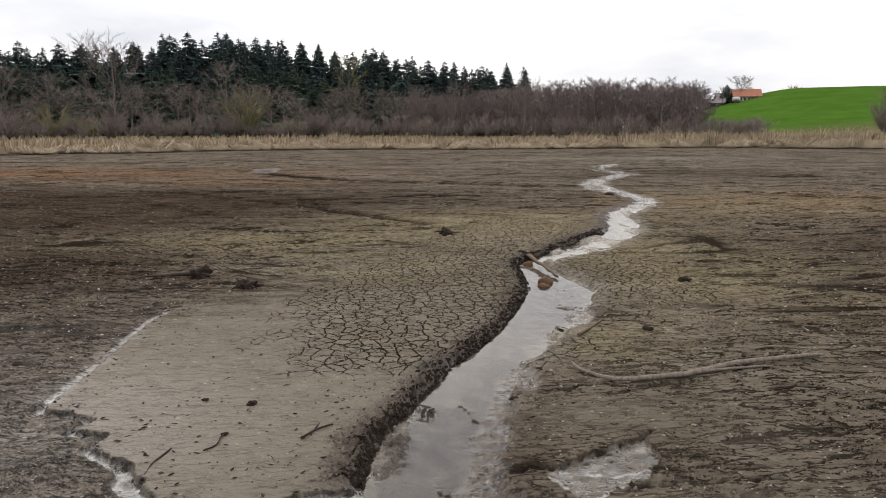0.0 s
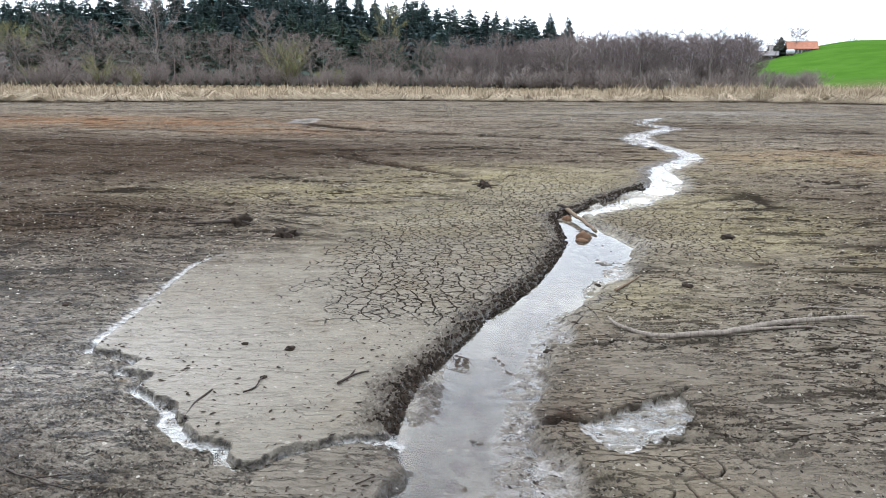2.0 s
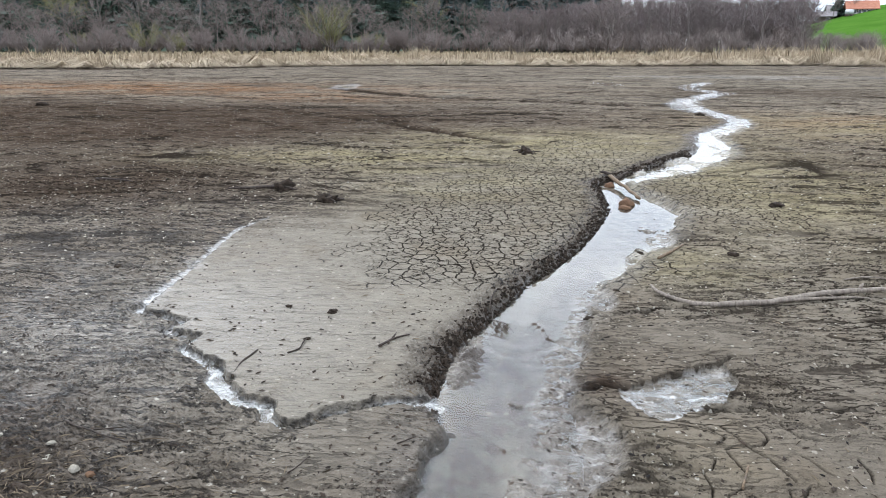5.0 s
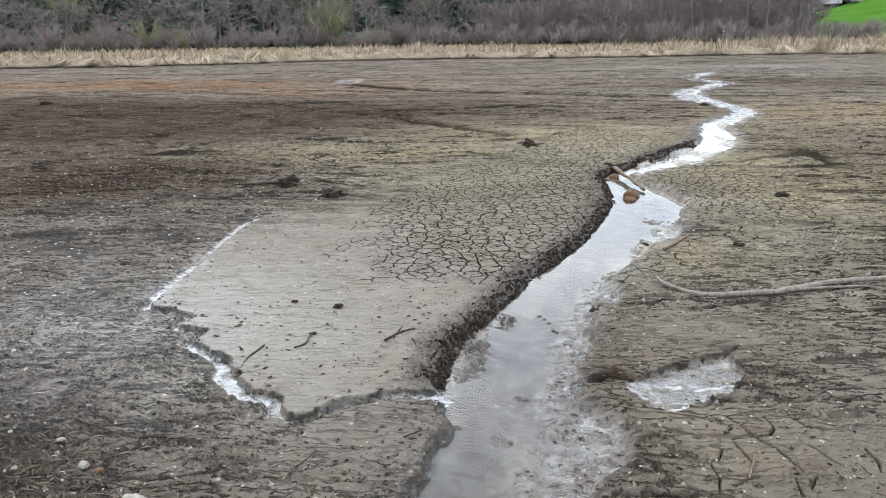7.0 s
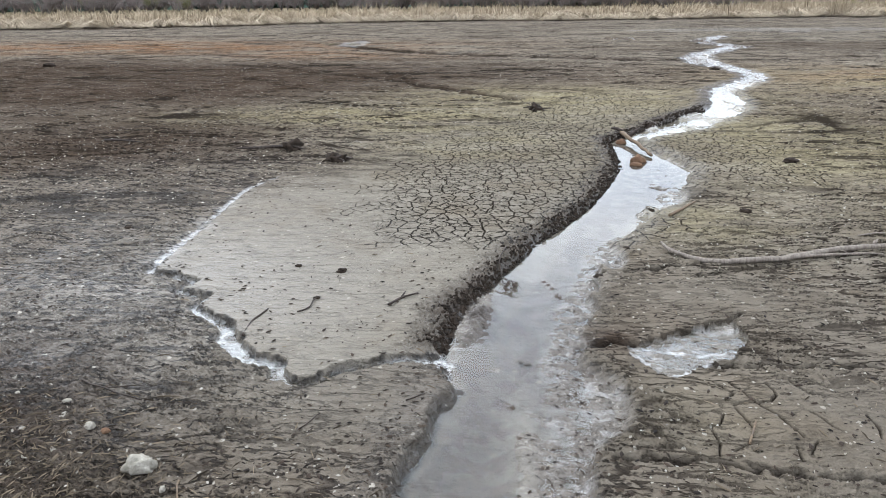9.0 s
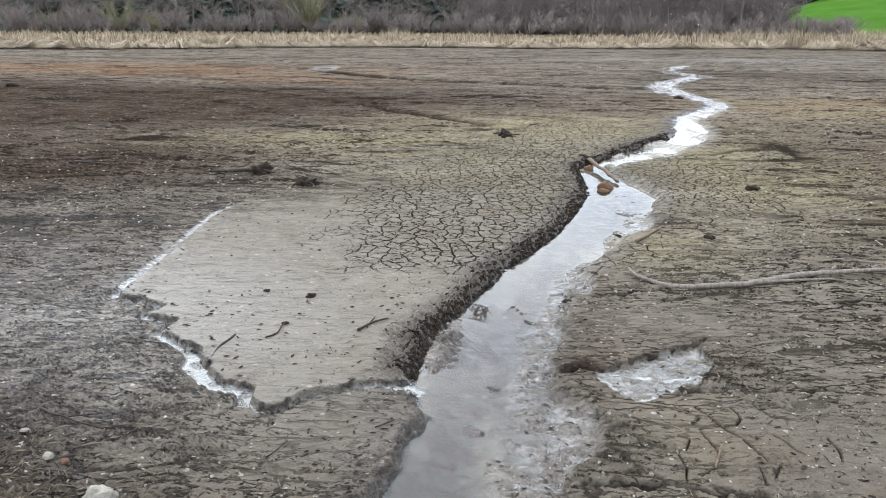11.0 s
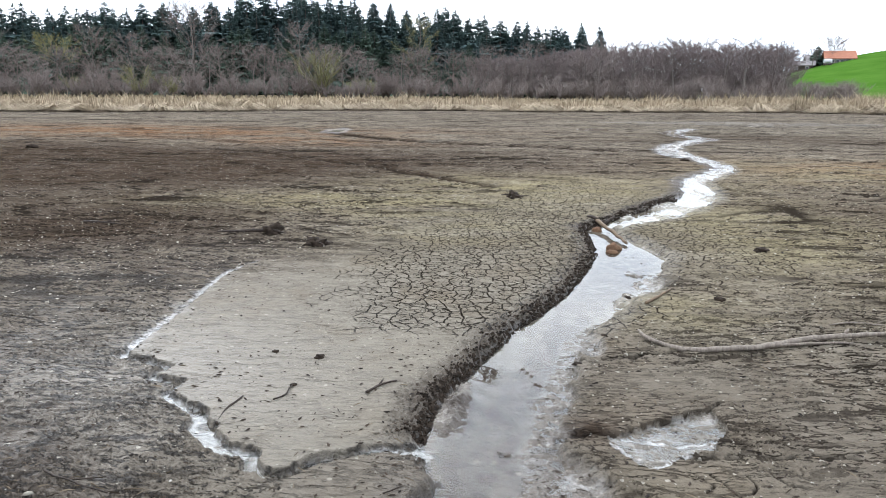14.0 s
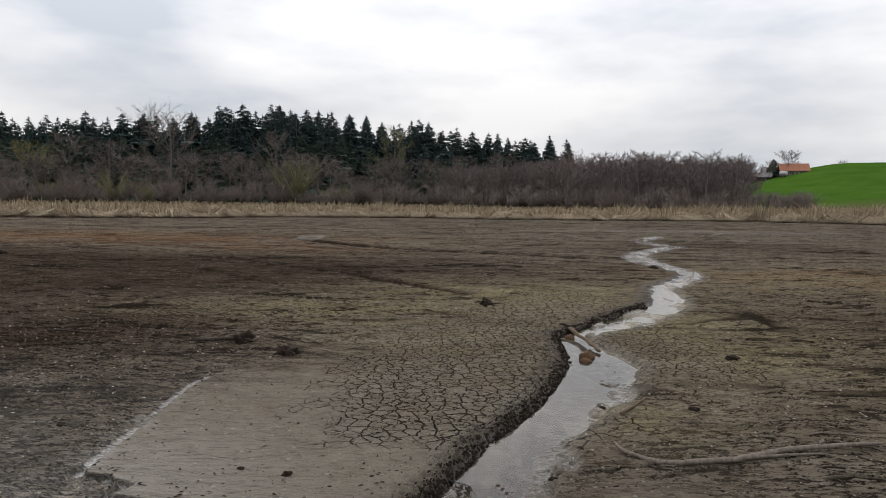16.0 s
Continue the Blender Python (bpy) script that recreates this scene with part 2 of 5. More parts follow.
MUD = mud_material()
WATER = water_material("stream_water", (0.86, 0.87, 0.86), 0.0015)
RIFFLE = water_material("rippled_water", (0.9, 0.91, 0.9), 0.006)
BARK_GREY = wood_material("weathered_bark", (0.10, 0.081, 0.066), (0.19, 0.16, 0.132))
BARK_DARK = wood_material("wet_dark_wood", (0.016, 0.012, 0.010), (0.045, 0.034, 0.027))
BARK_TAN = wood_material("peeled_tan_wood", (0.075, 0.052, 0.034), (0.14, 0.10, 0.064))
CLOD = plain_material("dark_root_clod", (0.009, 0.007, 0.0055), (0.036, 0.026, 0.019), 14)
STONE = plain_material("pale_stone", (0.165, 0.148, 0.118), (0.29, 0.265, 0.22), 12)
STONE_BROWN = plain_material("brown_stone", (0.075, 0.042, 0.026), (0.14, 0.085, 0.052), 10)
SHELL = plain_material("pale_shell", (0.12, 0.105, 0.085), (0.26, 0.24, 0.205), 30, 0.6, 0, "island")
LEAF = plain_material("dead_leaf", (0.010, 0.008, 0.007), (0.045, 0.032, 0.023), 30, 0.6, 0, "island")
LITTER = plain_material("dry_litter", (0.020, 0.015, 0.011), (0.21, 0.165, 0.115), 30, 0.8, 0, "island")
REED = plain_material("dry_reed", (0.11, 0.080, 0.052), (0.52, 0.425, 0.30), 3, 0.75, 0, "island")
# spruce green, lightened and blued to paint in the haze of distance
NEEDLE = tree_material("hazy_spruce_needles", (0.044, 0.069, 0.071), (0.070, 0.100, 0.090))
PINE = tree_material("fir_needles", (0.048, 0.074, 0.060), (0.070, 0.098, 0.070))
TRUNK = tree_material("tree_bark", (0.085, 0.072, 0.064), (0.17, 0.15, 0.135))
TWIG = tree_material("bare_twigs", (0.116, 0.092, 0.083), (0.172, 0.140, 0.127))
TWIG_RED = tree_material("alder_twigs", (0.106, 0.083, 0.080), (0.152, 0.122, 0.117))
TWIG_GREEN = tree_material("budding_twigs", (0.12, 0.115, 0.05), (0.17, 0.16, 0.075))
PLASTER = plain_material("white_plaster", (0.55, 0.53, 0.5), (0.65, 0.63, 0.6), 2)
BOARDS = wood_material("dark_timber", (0.045, 0.036, 0.03), (0.08, 0.062, 0.05), (1, 1, 8))
TILE = plain_material("orange_roof_tiles", (0.25, 0.105, 0.068), (0.32, 0.15, 0.10), 1.5)
TILE_GREY = plain_material("grey_roof_tiles", (0.16, 0.15, 0.15), (0.22, 0.2, 0.2), 1.5)
PANE = Mat("window_glass", 0.05).color((0.03, 0.035, 0.04)).m
STEEL = Mat("galvanised_steel", 0.5, 0.5, 0.9).color((0.4, 0.42, 0.44)).m
WHITE = plain_material("white_sheet", (0.4, 0.4, 0.41), (0.5, 0.5, 0.51), 2)

# ---- noise on arrays ----
rng = np.random.default_rng(7)
PERM = rng.permutation(256)
PERM = np.concatenate([PERM, PERM])
GRAD = np.stack([np.cos(np.arange(256) * 2.399), np.sin(np.arange(256) * 2.399)], 1)
JIT = rng.random((256, 2))


def perlin(x, y):
    xi, yi = np.floor(x).astype(np.int64), np.floor(y).astype(np.int64)
    fx, fy = x - xi, y - yi
    u, v = fx * fx * fx * (fx * (fx * 6 - 15) + 10), fy * fy * fy * (fy * (fy * 6 - 15) + 10)

    def corner(dx, dy):
        g = GRAD[PERM[PERM[(xi + dx) & 255] + ((yi + dy) & 255)]]
        return g[..., 0] * (fx - dx) + g[..., 1] * (fy - dy)

    a = corner(0, 0) * (1 - u) + corner(1, 0) * u
    b = corner(0, 1) * (1 - u) + corner(1, 1) * u
    return (a * (1 - v) + b * v) * 1.5


def fbm(x, y, octaves=4, gain=0.5):
    s, a = 0, 1.0
    for i in range(octaves):
        s = s + a * perlin(x * 2 ** i + 17.3 * i, y * 2 ** i - 9.1 * i)
        a *= gain
    return s


def crackle(x, y):
    """Distance to the nearest seam between cells, in cell widths."""
    xi, yi = np.floor(x).astype(np.int64), np.floor(y).astype(np.int64)
    f1, f2 = np.full(x.shape, 9.0), np.full(x.shape, 9.0)
    for dx in (-1, 0, 1):
        for dy in (-1, 0, 1):
            j = JIT[PERM[PERM[(xi + dx) & 255] + ((yi + dy) & 255)]]
            d = np.hypot(xi + dx + j[..., 0] - x, yi + dy + j[..., 1] - y)
            f2 = np.minimum(f2, np.maximum(f1, d))
            f1 = np.minimum(f1, d)
    return f2 - f1


def ease(a, b, v):
    t = np.clip((v - a) / (b - a), 0, 1)
    return t * t * (3 - 2 * t)


def blob(x, y, cx, cy, rx, ry):
    return np.exp(-((x - cx) / rx) ** 2 - ((y - cy) / ry) ** 2)


def along(line, x, y):
    """Signed distance to a course (x, y, half width): negative within it; and on which hand of it."""
    best, side = np.full(x.shape, 1e9), np.zeros(x.shape)
    for (ax, ay, aw), (bx, by, bw) in zip(line, line[1:]):
        ex, ey = bx - ax, by - ay
        t = np.clip(((x - ax) * ex + (y - ay) * ey) / (ex * ex + ey * ey), 0, 1)
        px, py = x - ax - t * ex, y - ay - t * ey
        d = np.hypot(px, py) - (aw + t * (bw - aw))
        near = d < best
        best = np.where(near, d, best)
        side = np.where(near, np.sign(ex * py - ey * px), side)
    return best, side


def within(poly, x, y):
    """True for the points inside a closed outline."""
    hit = np.zeros(x.shape, bool)
    for (ax, ay), (bx, by) in zip(poly, poly[1:] + poly[:1]):
        if ay != by:
            hit ^= ((ay > y) != (by > y)) & (x < (bx - ax) * (y - ay) / (by - ay) + ax)
    return hit


# the stream and the runnel that joins it: x, y, half width
STREAM = [(-0.3, 1.2, 0.42), (-0.18, 2.6, 0.4), (-0.09, 3.5, 0.38), (0.0, 4.0, 0.34), (0.05, 4.25, 0.32), (-0.03, 4.75, 0.40),
          (0.06, 5.4, 0.42), (0.27, 6.1, 0.37), (0.68, 7.3, 0.32), (1.2, 8.2, 0.36), (1.65, 9.1, 0.40), (2.05, 10.1, 0.48),
          (2.4, 11.2, 0.5), (2.3, 12.3, 0.33), (2.2, 13.2, 0.2), (2.75, 13.95, 0.22), (3.4, 14.6, 0.36), (4.3, 15.75, 0.42),
          (5.1, 16.9, 0.38), (5.7, 18.6, 0.34), (6.05, 20.4, 0.28), (6.8, 21.8, 0.26), (7.6, 22.9, 0.28), (8.2, 24.2, 0.2), (8.4, 25.6, 0.22),
          (8.2, 27.6, 0.24), (7.95, 29.2, 0.4), (8.1, 31.6, 0.4), (9.0, 34.0, 0.24)]
HEADWATER = [(9.0, 34.0, 0.24), (10.4, 36.2, 0.26), (12.2, 38.9, 0.25), (11.3, 41.5, 0.22), (11.6, 44.5, 0.28), (14.0, 48.5, 0.2)]
RUNNEL = [(-3.3, 10.6, 0.01), (-3.7, 9.4, 0.02), (-3.62, 7.5, 0.03), (-3.56, 6.17, 0.035), (-3.3, 6.11, 0.045), (-2.97, 5.95, 0.03),
          (-3.06, 5.74, 0.03), (-2.7, 5.63, 0.03), (-2.75, 5.38, 0.03), (-2.31, 5.07, 0.05), (-2.19, 4.83, 0.085), (-1.97, 4.56, 0.055),
          (-1.64, 4.44, 0.05), (-1.62, 4.28, 0.04), (-1.46, 4.21, 0.022), (-1.32, 4.2, 0.03), (-1.18, 4.39, 0.03), (-0.96, 4.49, 0.035),
          (-0.78, 4.59, 0.035), (-0.4, 4.63, 0.06)]
# old channels far out, each with a dark far wall
RILLS = [[(-26.0, 67.0, 0.3), (-16.6, 54.8, 0.35), (-10.0, 42.1, 0.45), (-7.5, 39.0, 0.4), (-5.1, 36.4, 0.4), (-3.1, 34.8, 0.4), (0.1, 33.2, 0.4), (2.6, 31.9, 0.35), (5.5, 30.7, 0.3)],
         [(-12.5, 29.4, 0.02), (-9.0, 27.9, 0.05), (-5.9, 24.7, 0.06), (-3.9, 23.4, 0.05), (-1.9, 21.0, 0.12), (-0.7, 19.8, 0.1), (0.2, 18.9, 0.02)],
         [(8.7, 53.5, 0.5), (12.0, 52.5, 0.6), (17.0, 53.0, 0.3), (24.0, 56.0, 0.3)]]
# long dry cracks and low scarps in the near mud: x, y, half width
CRACKS = [
    [(1.63, 4.44, 0.007), (1.73, 4.18, 0.009), (1.84, 3.97, 0.009), (1.88, 3.79, 0.005)],
    [(1.87, 4.42, 0.005), (1.89, 4.28, 0.008), (1.83, 4.19, 0.007), (1.66, 4.17, 0.006), (1.57, 4.14, 0.005)],
    [(1.57, 4.11, 0.005), (1.60, 3.98, 0.007), (1.62, 3.88, 0.005)],
    [(2.04, 4.47, 0.006), (2.11, 4.31, 0.008), (2.25, 4.29, 0.004)],
    [(2.04, 4.08, 0.005), (2.09, 4.00, 0.007), (2.15, 3.89, 0.004)],
    [(2.39, 4.08, 0.005), (2.39, 3.95, 0.008), (2.36, 3.81, 0.004)],
    [(1.51, 4.43, 0.004), (1.61, 4.29, 0.007), (1.54, 4.20, 0.005)],
    [(1.40, 4.05, 0.004), (1.47, 4.01, 0.006), (1.40, 3.89, 0.006), (1.34, 3.86, 0.005), (1.36, 3.70, 0.007), (1.33, 3.57, 0.004)],
    [(1.02, 3.76, 0.004), (1.05, 3.67, 0.006), (1.19, 3.59, 0.005)],
    [(1.81, 3.71, 0.004), (1.79, 3.55, 0.007)],
    [(1.95, 3.75, 0.004), (1.87, 3.62, 0.006)],
    [(1.42, 3.62, 0.004), (1.53, 3.71, 0.006), (1.60, 3.72, 0.004)]]
SCARPS = [
    [(0.74, 3.50, 0.02), (0.90, 3.51, 0.03), (1.20, 3.52, 0.02), (1.47, 3.47, 0.014), (1.68, 3.45, 0.02), (1.97, 3.41, 0.012), (2.18, 3.42, 0.014)],
    [(1.49, 4.61, 0.012), (1.74, 4.68, 0.026), (1.94, 4.70, 0.02), (2.21, 4.67, 0.022), (2.55, 4.72, 0.012), (2.81, 4.73, 0.012)],
    [(0.65, 4.94, 0.03), (0.78, 4.97, 0.05), (0.96, 5.00, 0.05), (1.12, 4.99, 0.02)],
    [(1.13, 5.05, 0.01), (1.38, 5.13, 0.012), (1.65, 5.31, 0.014), (2.10, 5.58, 0.01)],
    [(1.93, 6.41, 0.015), (2.42, 6.62, 0.03), (3.02, 6.78, 0.02), (3.43, 6.72, 0.012)],
    [(0.96, 6.47, 0.01), (1.48, 6.56, 0.025), (2.15, 6.82, 0.02)]]
HOLLOW = [(1.01, 4.91), (1.05, 4.74), (1.1, 4.57), (1.27, 4.49), (1.55, 4.67), (1.79, 4.79), (1.98, 5.12), (1.95, 5.46), (1.67, 5.35), (1.4, 5.17), (1.15, 5.05)]
PALE_RIMS = [
    [(1.01, 4.86, 0.012), (1.06, 4.67, 0.02), (1.15, 4.58, 0.014), (1.28, 4.53, 0.018), (1.42, 4.61, 0.03), (1.55, 4.67, 0.012)],
    [(1.12, 4.96, 0.008), (1.30, 4.91, 0.016), (1.55, 4.88, 0.02), (1.87, 4.97, 0.008)]]
SHORE_X = (-140, -70, -50, -39, -29, -19, -7, 7, 21, 37, 44, 70, 140)
SHORE_Y = (62, 66, 68, 68.5, 73, 81, 84, 83, 86, 91, 86, 80, 74)
LEVEL = -0.075


def level_at(y):
    """The stream stands higher above the log, and almost flush with the mud far out."""
    return np.interp(y, (0, 12.6, 13.8, 18, 30, 60), (LEVEL, LEVEL, -0.04, -0.02, 0.015, 0.02))


def shore(x):
    return np.interp(x, SHORE_X, SHORE_Y) + 1.2 * perlin(x * 0.21, x * 0 + 3.3)


def terrain(x, y):
    """Ground height at x, y, and masks of its soils, painted shade and sheen."""
    x, y = np.asarray(x, float), np.asarray(y, float)
    r = np.hypot(x, y)
    near = 1 - ease(25, 50, r)
    wob = 0.05 * fbm(x * 2.3, y * 2.3, 3) + 0.030 * fbm(x * 10, y * 10, 3, 0.6)
    ds, hand = along(STREAM, x, y)
    dh, _ = along(HEADWATER, x, y)
    hand = np.where(dh < ds, 1.0, hand)
    ds = np.minimum(ds, dh)
    grow = 1 + ease(12, 40, y) * 1.5
    ds = ds + wob * grow - 0.05 * ease(26, 32, y) + 0.10 * fbm(x * 1.6, y * 1.1, 3) * ease(14, 20, y)
    dr, rhand = along(RUNNEL, x, y)
    dr = dr + 0.5 * wob * ease(-0.1, 0.35, dr) + 0.022 * fbm(x * 10, y * 10, 3, 0.6)
    dq = np.minimum.reduce([along(line, x, y)[0] for line in RILLS]) + 0.15 * fbm(x * 0.7, y * 0.7, 3)

    def thread(lines, wander):
        """Distance to the nearest of several thin courses, worked out close to them only."""
        out = np.full(x.shape, 9.0)
        for line in lines:
            lx, ly = [p[0] for p in line], [p[1] for p in line]
            ok = (x > min(lx) - 0.4) & (x < max(lx) + 0.4) & (y > min(ly) - 0.4) & (y < max(ly) + 0.4)
            if ok.any():
                px, py = x[ok], y[ok]
                out[ok] = np.minimum(out[ok], along(line, px + wander * fbm(px * 7, py * 7, 2), py + wander * fbm(px * 7 + 20, py * 7, 2))[0])
        return out

    dc = thread(CRACKS, 0.012)
    dk = thread(SCARPS, 0.05)
    df = thread(PALE_RIMS, 0.03)
    left = (hand > 0).astype(float)

    # gently uneven floor of the pond
    z = 0.03 * fbm(x * 0.12, y * 0.12, 3) * ease(2.5, 14, r) + 0.014 * fbm(x * 0.9, y * 0.9, 3)
    z = z + 0.03 * ease(5, 20, r)
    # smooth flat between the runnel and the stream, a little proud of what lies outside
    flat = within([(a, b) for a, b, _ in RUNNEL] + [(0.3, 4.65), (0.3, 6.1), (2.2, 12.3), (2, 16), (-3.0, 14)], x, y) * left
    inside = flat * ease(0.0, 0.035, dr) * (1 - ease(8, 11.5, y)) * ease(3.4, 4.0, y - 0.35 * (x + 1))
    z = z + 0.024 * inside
    spit = left * (1 - flat) * blob(x, y, -0.75, 4.0, 0.6, 0.5)
    z = z + 0.02 * spit
    smooth = inside
    smooth = np.clip(smooth + 0.8 * blob(x, y, -1.4, 9.2, 1.3, 2.6) + 0.7 * spit + 0.75 * blob(x, y, 1.7, 6.0, 0.9, 0.45)
                     + 0.7 * blob(x, y, 2.6, 3.6, 0.9, 0.7) + 0.35 * blob(x, y, 2.2, 4.15, 1.1, 0.4) + 0.25 * blob(x, y, 2.2, 5.5, 1.0, 0.5) + 0.2 * blob(x, y, -1.0, 3.7, 0.8, 0.6), 0, 1)

    # dried crazing on the left flat
    wx = x + 0.05 * fbm(x * 4, y * 4, 2)
    wy = y + 0.05 * fbm(x * 4 + 31, y * 4, 2)
    seam = np.where(y - 0.5 * x < 8.3, crackle(wx * 5.4, wy * 5.0), crackle(wx * 7.0 + 9, wy * 6.2))
    craze = np.clip(1.8 * blob(x, y, 0.15, 10.0, 1.75, 3.6) + 1.3 * blob(x, y, 2.6, 16.5, 2.2, 4.2) + 1.0 * blob(x, y, -0.3, 7.3, 0.9, 1.0)
                    + 0.9 * blob(x, y, 3.9, 11.5, 1.3, 2.2), 0, 1)
    craze = craze * ease(-0.45, 0.0, fbm(x * 0.9 + 4, y * 0.9, 3) + craze - 0.35)
    wide = 0.012 + 0.004 * np.clip(r / 10, 0, 1.5)
    cut = craze * (1 - ease(wide * 2.5, wide * 7, seam)) * 0.85
    z = z - 0.02 * cut * ease(6.3, 7.8, y) * (1 - ease(20, 30, r))

    groove = ease(0.006, -0.005, dc)
    lip = ease(0.022, -0.012, dk) * ease(-0.5, 0.1, fbm(x * 4, y * 6, 3) + 0.15)
    # streaked crust: low scarps that run across the pond, and small crumbs
    rough = (1 - 0.88 * smooth) * (1 - 0.6 * craze) * near
    sx, sy = x * 0.92 + y * 0.22, y * 0.95 - x * 0.2
    streak = fbm(sx * 1.9 + 0.7 * fbm(x, y, 2), sy * 5.5, 4, 0.6)
    level = streak * 5.0
    step = np.floor(level) + ease(0.0, 0.16, level - np.floor(level))
    scarred = rough * ease(-0.35, 0.25, fbm(x * 1.1 + 7, y * 1.1, 2) + 0.1)
    z = z + 0.024 * scarred * (step - level)
    small = fbm(sx * 5.5 + 0.5 * fbm(x * 3, y * 3, 2), sy * 15, 3, 0.55) * 3.0
    ledge = np.floor(small) + ease(0.0, 0.22, small - np.floor(small)) - small
    z = z + 0.011 * rough * ledge * ease(-0.2, 0.3, fbm(x * 1.7, y * 1.7 + 3, 2) + 0.15) * (1 - ease(9, 16, r))
    litter = blob(x, y, -3.7, 3.1, 1.7, 1.1) + 0.6 * blob(x, y, -7, 12, 4, 3)
    z = z + rough * (0.007 + 0.022 * np.clip(litter, 0, 1)) * fbm(x * 12, y * 15, 4, 0.7)
    # broader steps far out
    wide_step = fbm(x * 0.28 + 0.3 * fbm(x * 0.2, y * 0.2, 2), y * 0.75, 4, 0.6) * 4
    z = z + 0.045 * (np.floor(wide_step) + ease(0, 0.2, wide_step - np.floor(wide_step)) - wide_step) * ease(9, 18, r) * (1 - ease(60, 75, r)) * (1 - smooth)
    part_step = wide_step - np.floor(wide_step)
    riser = ease(0.0, 0.05, part_step) * ease(0.24, 0.14, part_step) * ease(8, 13, r) * (1 - ease(38, 50, r)) * (1 - smooth) * ease(0.0, 0.35, fbm(x * 0.35 + 3, y * 0.5, 3) + 0.12 + 0.1 * (x > 3)) * ease(0.1, 0.4, ds) * (1 - 0.7 * craze)
    z = z + (1 - rough) * 0.003 * fbm(x * 9, y * 9, 3)
    rimL = left * ease(0.55, 0.05, ds) * ease(-0.05, 0.02, ds)
    z = z + rimL * ease(4.4, 5.0, y) * (0.05 * np.abs(fbm(x * 9, y * 9, 4, 0.7)) - 0.03 + 0.022 * fbm(x * 22, y * 22, 2)) * (1 - ease(16, 24, y))

    # stream bed: a steep cut on the left hand, a shelf of silt on the right
    run = 0.10 + 0.10 * (1 - left) + ease(14, 40, y) * 0.7
    cutL = ease(0.0, 1.0, 1 - np.clip(ds / run, 0, 1))
    bed = level_at(y) - 0.015 - 0.055 * ease(0.0, 0.35, -ds) + 0.010 * fbm(x * 3, y * 3, 3) + 0.010 * fbm(x * 11, y * 11, 2)
    shoal = blob(x, y, 0.16, 3.6, 0.12, 0.75)
    scaly = 0.95 * blob(x, y, -0.2, 5.4, 0.17, 0.55) * (0.75 + 1.2 * np.abs(fbm(x * 7, y * 13, 2)))
    bed = bed + 0.050 * shoal + 0.074 * scaly + 0.075 * ease(0.12, 0.4, fbm(x * 1.1 + 3, y * 0.6, 3)) * ease(13.5, 15, y)
    flush = ease(2.4, 0.2, ds) * ease(17, 27, y)
    z = z * (1 - flush) + (level_at(y) + 0.014 + 0.3 * np.abs(z - 0.03)) * flush
    # mud bars that break the water along the right hand of the long pool
    bars = np.clip(blob(x, y, 2.42, 11.0, 0.2, 0.45) + blob(x, y, 2.2, 10.0, 0.22, 0.6) + blob(x, y, 1.85, 8.9, 0.2, 0.5) + 0.8 * blob(x, y, 7.4, 24.8, 0.5, 1.6) + 0.8 * blob(x, y, 3.1, 14.2, 0.25, 0.2), 0, 1)
    bars = bars * ease(-0.12, 0.12, fbm(x * 3.2, y * 2.6, 3))
    bed = bed + 0.085 * bars
    z = z + 0.055 * left * ease(1.0, 0.0, ds) * blob(x, y, 3.8, 15.9, 2.2, 2.2)
    z = z * (1 - cutL) + bed * cutL
    shelf = np.clip(blob(x, y, 0.62, 4.15, 0.30, 0.45) + 0.8 * blob(x, y, 0.5, 5.4, 0.14, 0.9) + 0.7 * blob(x, y, 1.15, 7.0, 0.2, 0.5)
                    + 0.8 * blob(x, y, 0.42, 3.4, 0.16, 0.6) + 0.9 * blob(x, y, 2.2, 9.6, 0.35, 0.7) + 0.8 * blob(x, y, 3.9, 14.9, 0.5, 0.5), 0, 1)
    shelf = shelf * ease(-0.15, 0.05, ds)
    reach = np.interp(y, (3.0, 3.7, 3.95, 4.26, 4.56, 4.75, 5.1, 5.7, 6.3, 7.0, 7.8), (0.32, 0.34, 0.48, 0.62, 0.46, 0.26, 0.34, 0.32, 0.26, 0.16, 0.06))
    strip = (1 - left) * ease(reach, reach * 0.72, ds + 0.06 * fbm(x * 5, y * 5, 3)) * ease(-0.12, 0.03, ds) * (y > 2.6) * (y < 7.8)
    sh = np.maximum(ease(0.25, 0.6, shelf), strip)
    z = z * (1 - sh) + (level_at(y) + 0.003 + 0.020 * fbm(x * 6, y * 8, 4, 0.65)) * sh

    # the runnel and its pale silt; the wet hollow on the right
    carve = ease(0.03, -0.005, dr) * np.where(y > 6.4, 0.25, 1.0) * ease(11, 9, y)
    z = z * (1 - carve) + np.minimum(z, -0.042 + 0.006 * fbm(x * 12, y * 12, 2)) * carve
    inner = within(HOLLOW, x + 0.03 * fbm(x * 5, y * 5, 3), y + 0.05 * fbm(x * 5 + 9, y * 5, 3)).astype(float)
    hol = inner
    z = z * (1 - hol) + (-0.046 + 0.020 * fbm(x * 6, y * 12, 4, 0.65)) * hol
    z = z - 0.03 * groove - 0.05 * lip * (1 - hol)
    # rills and puddles far out
    far_cut = ease(0.45, -0.1, dq)
    z = z - 0.13 * far_cut
    calm = np.clip(blob(x, y, 7.6, 48, 2.5, 5) + blob(x, y, -9.3, 42, 2.0, 5), 0, 1)
    z = z * (1 - calm) - 0.005 * calm
    puddle = ease(0.3, 0.7, blob(x, y, 7.3, 48, 1.3, 2.4) + 0.9 * blob(x, y, -9.3, 43, 0.5, 2.0) + 0.25 * fbm(x, y, 3))
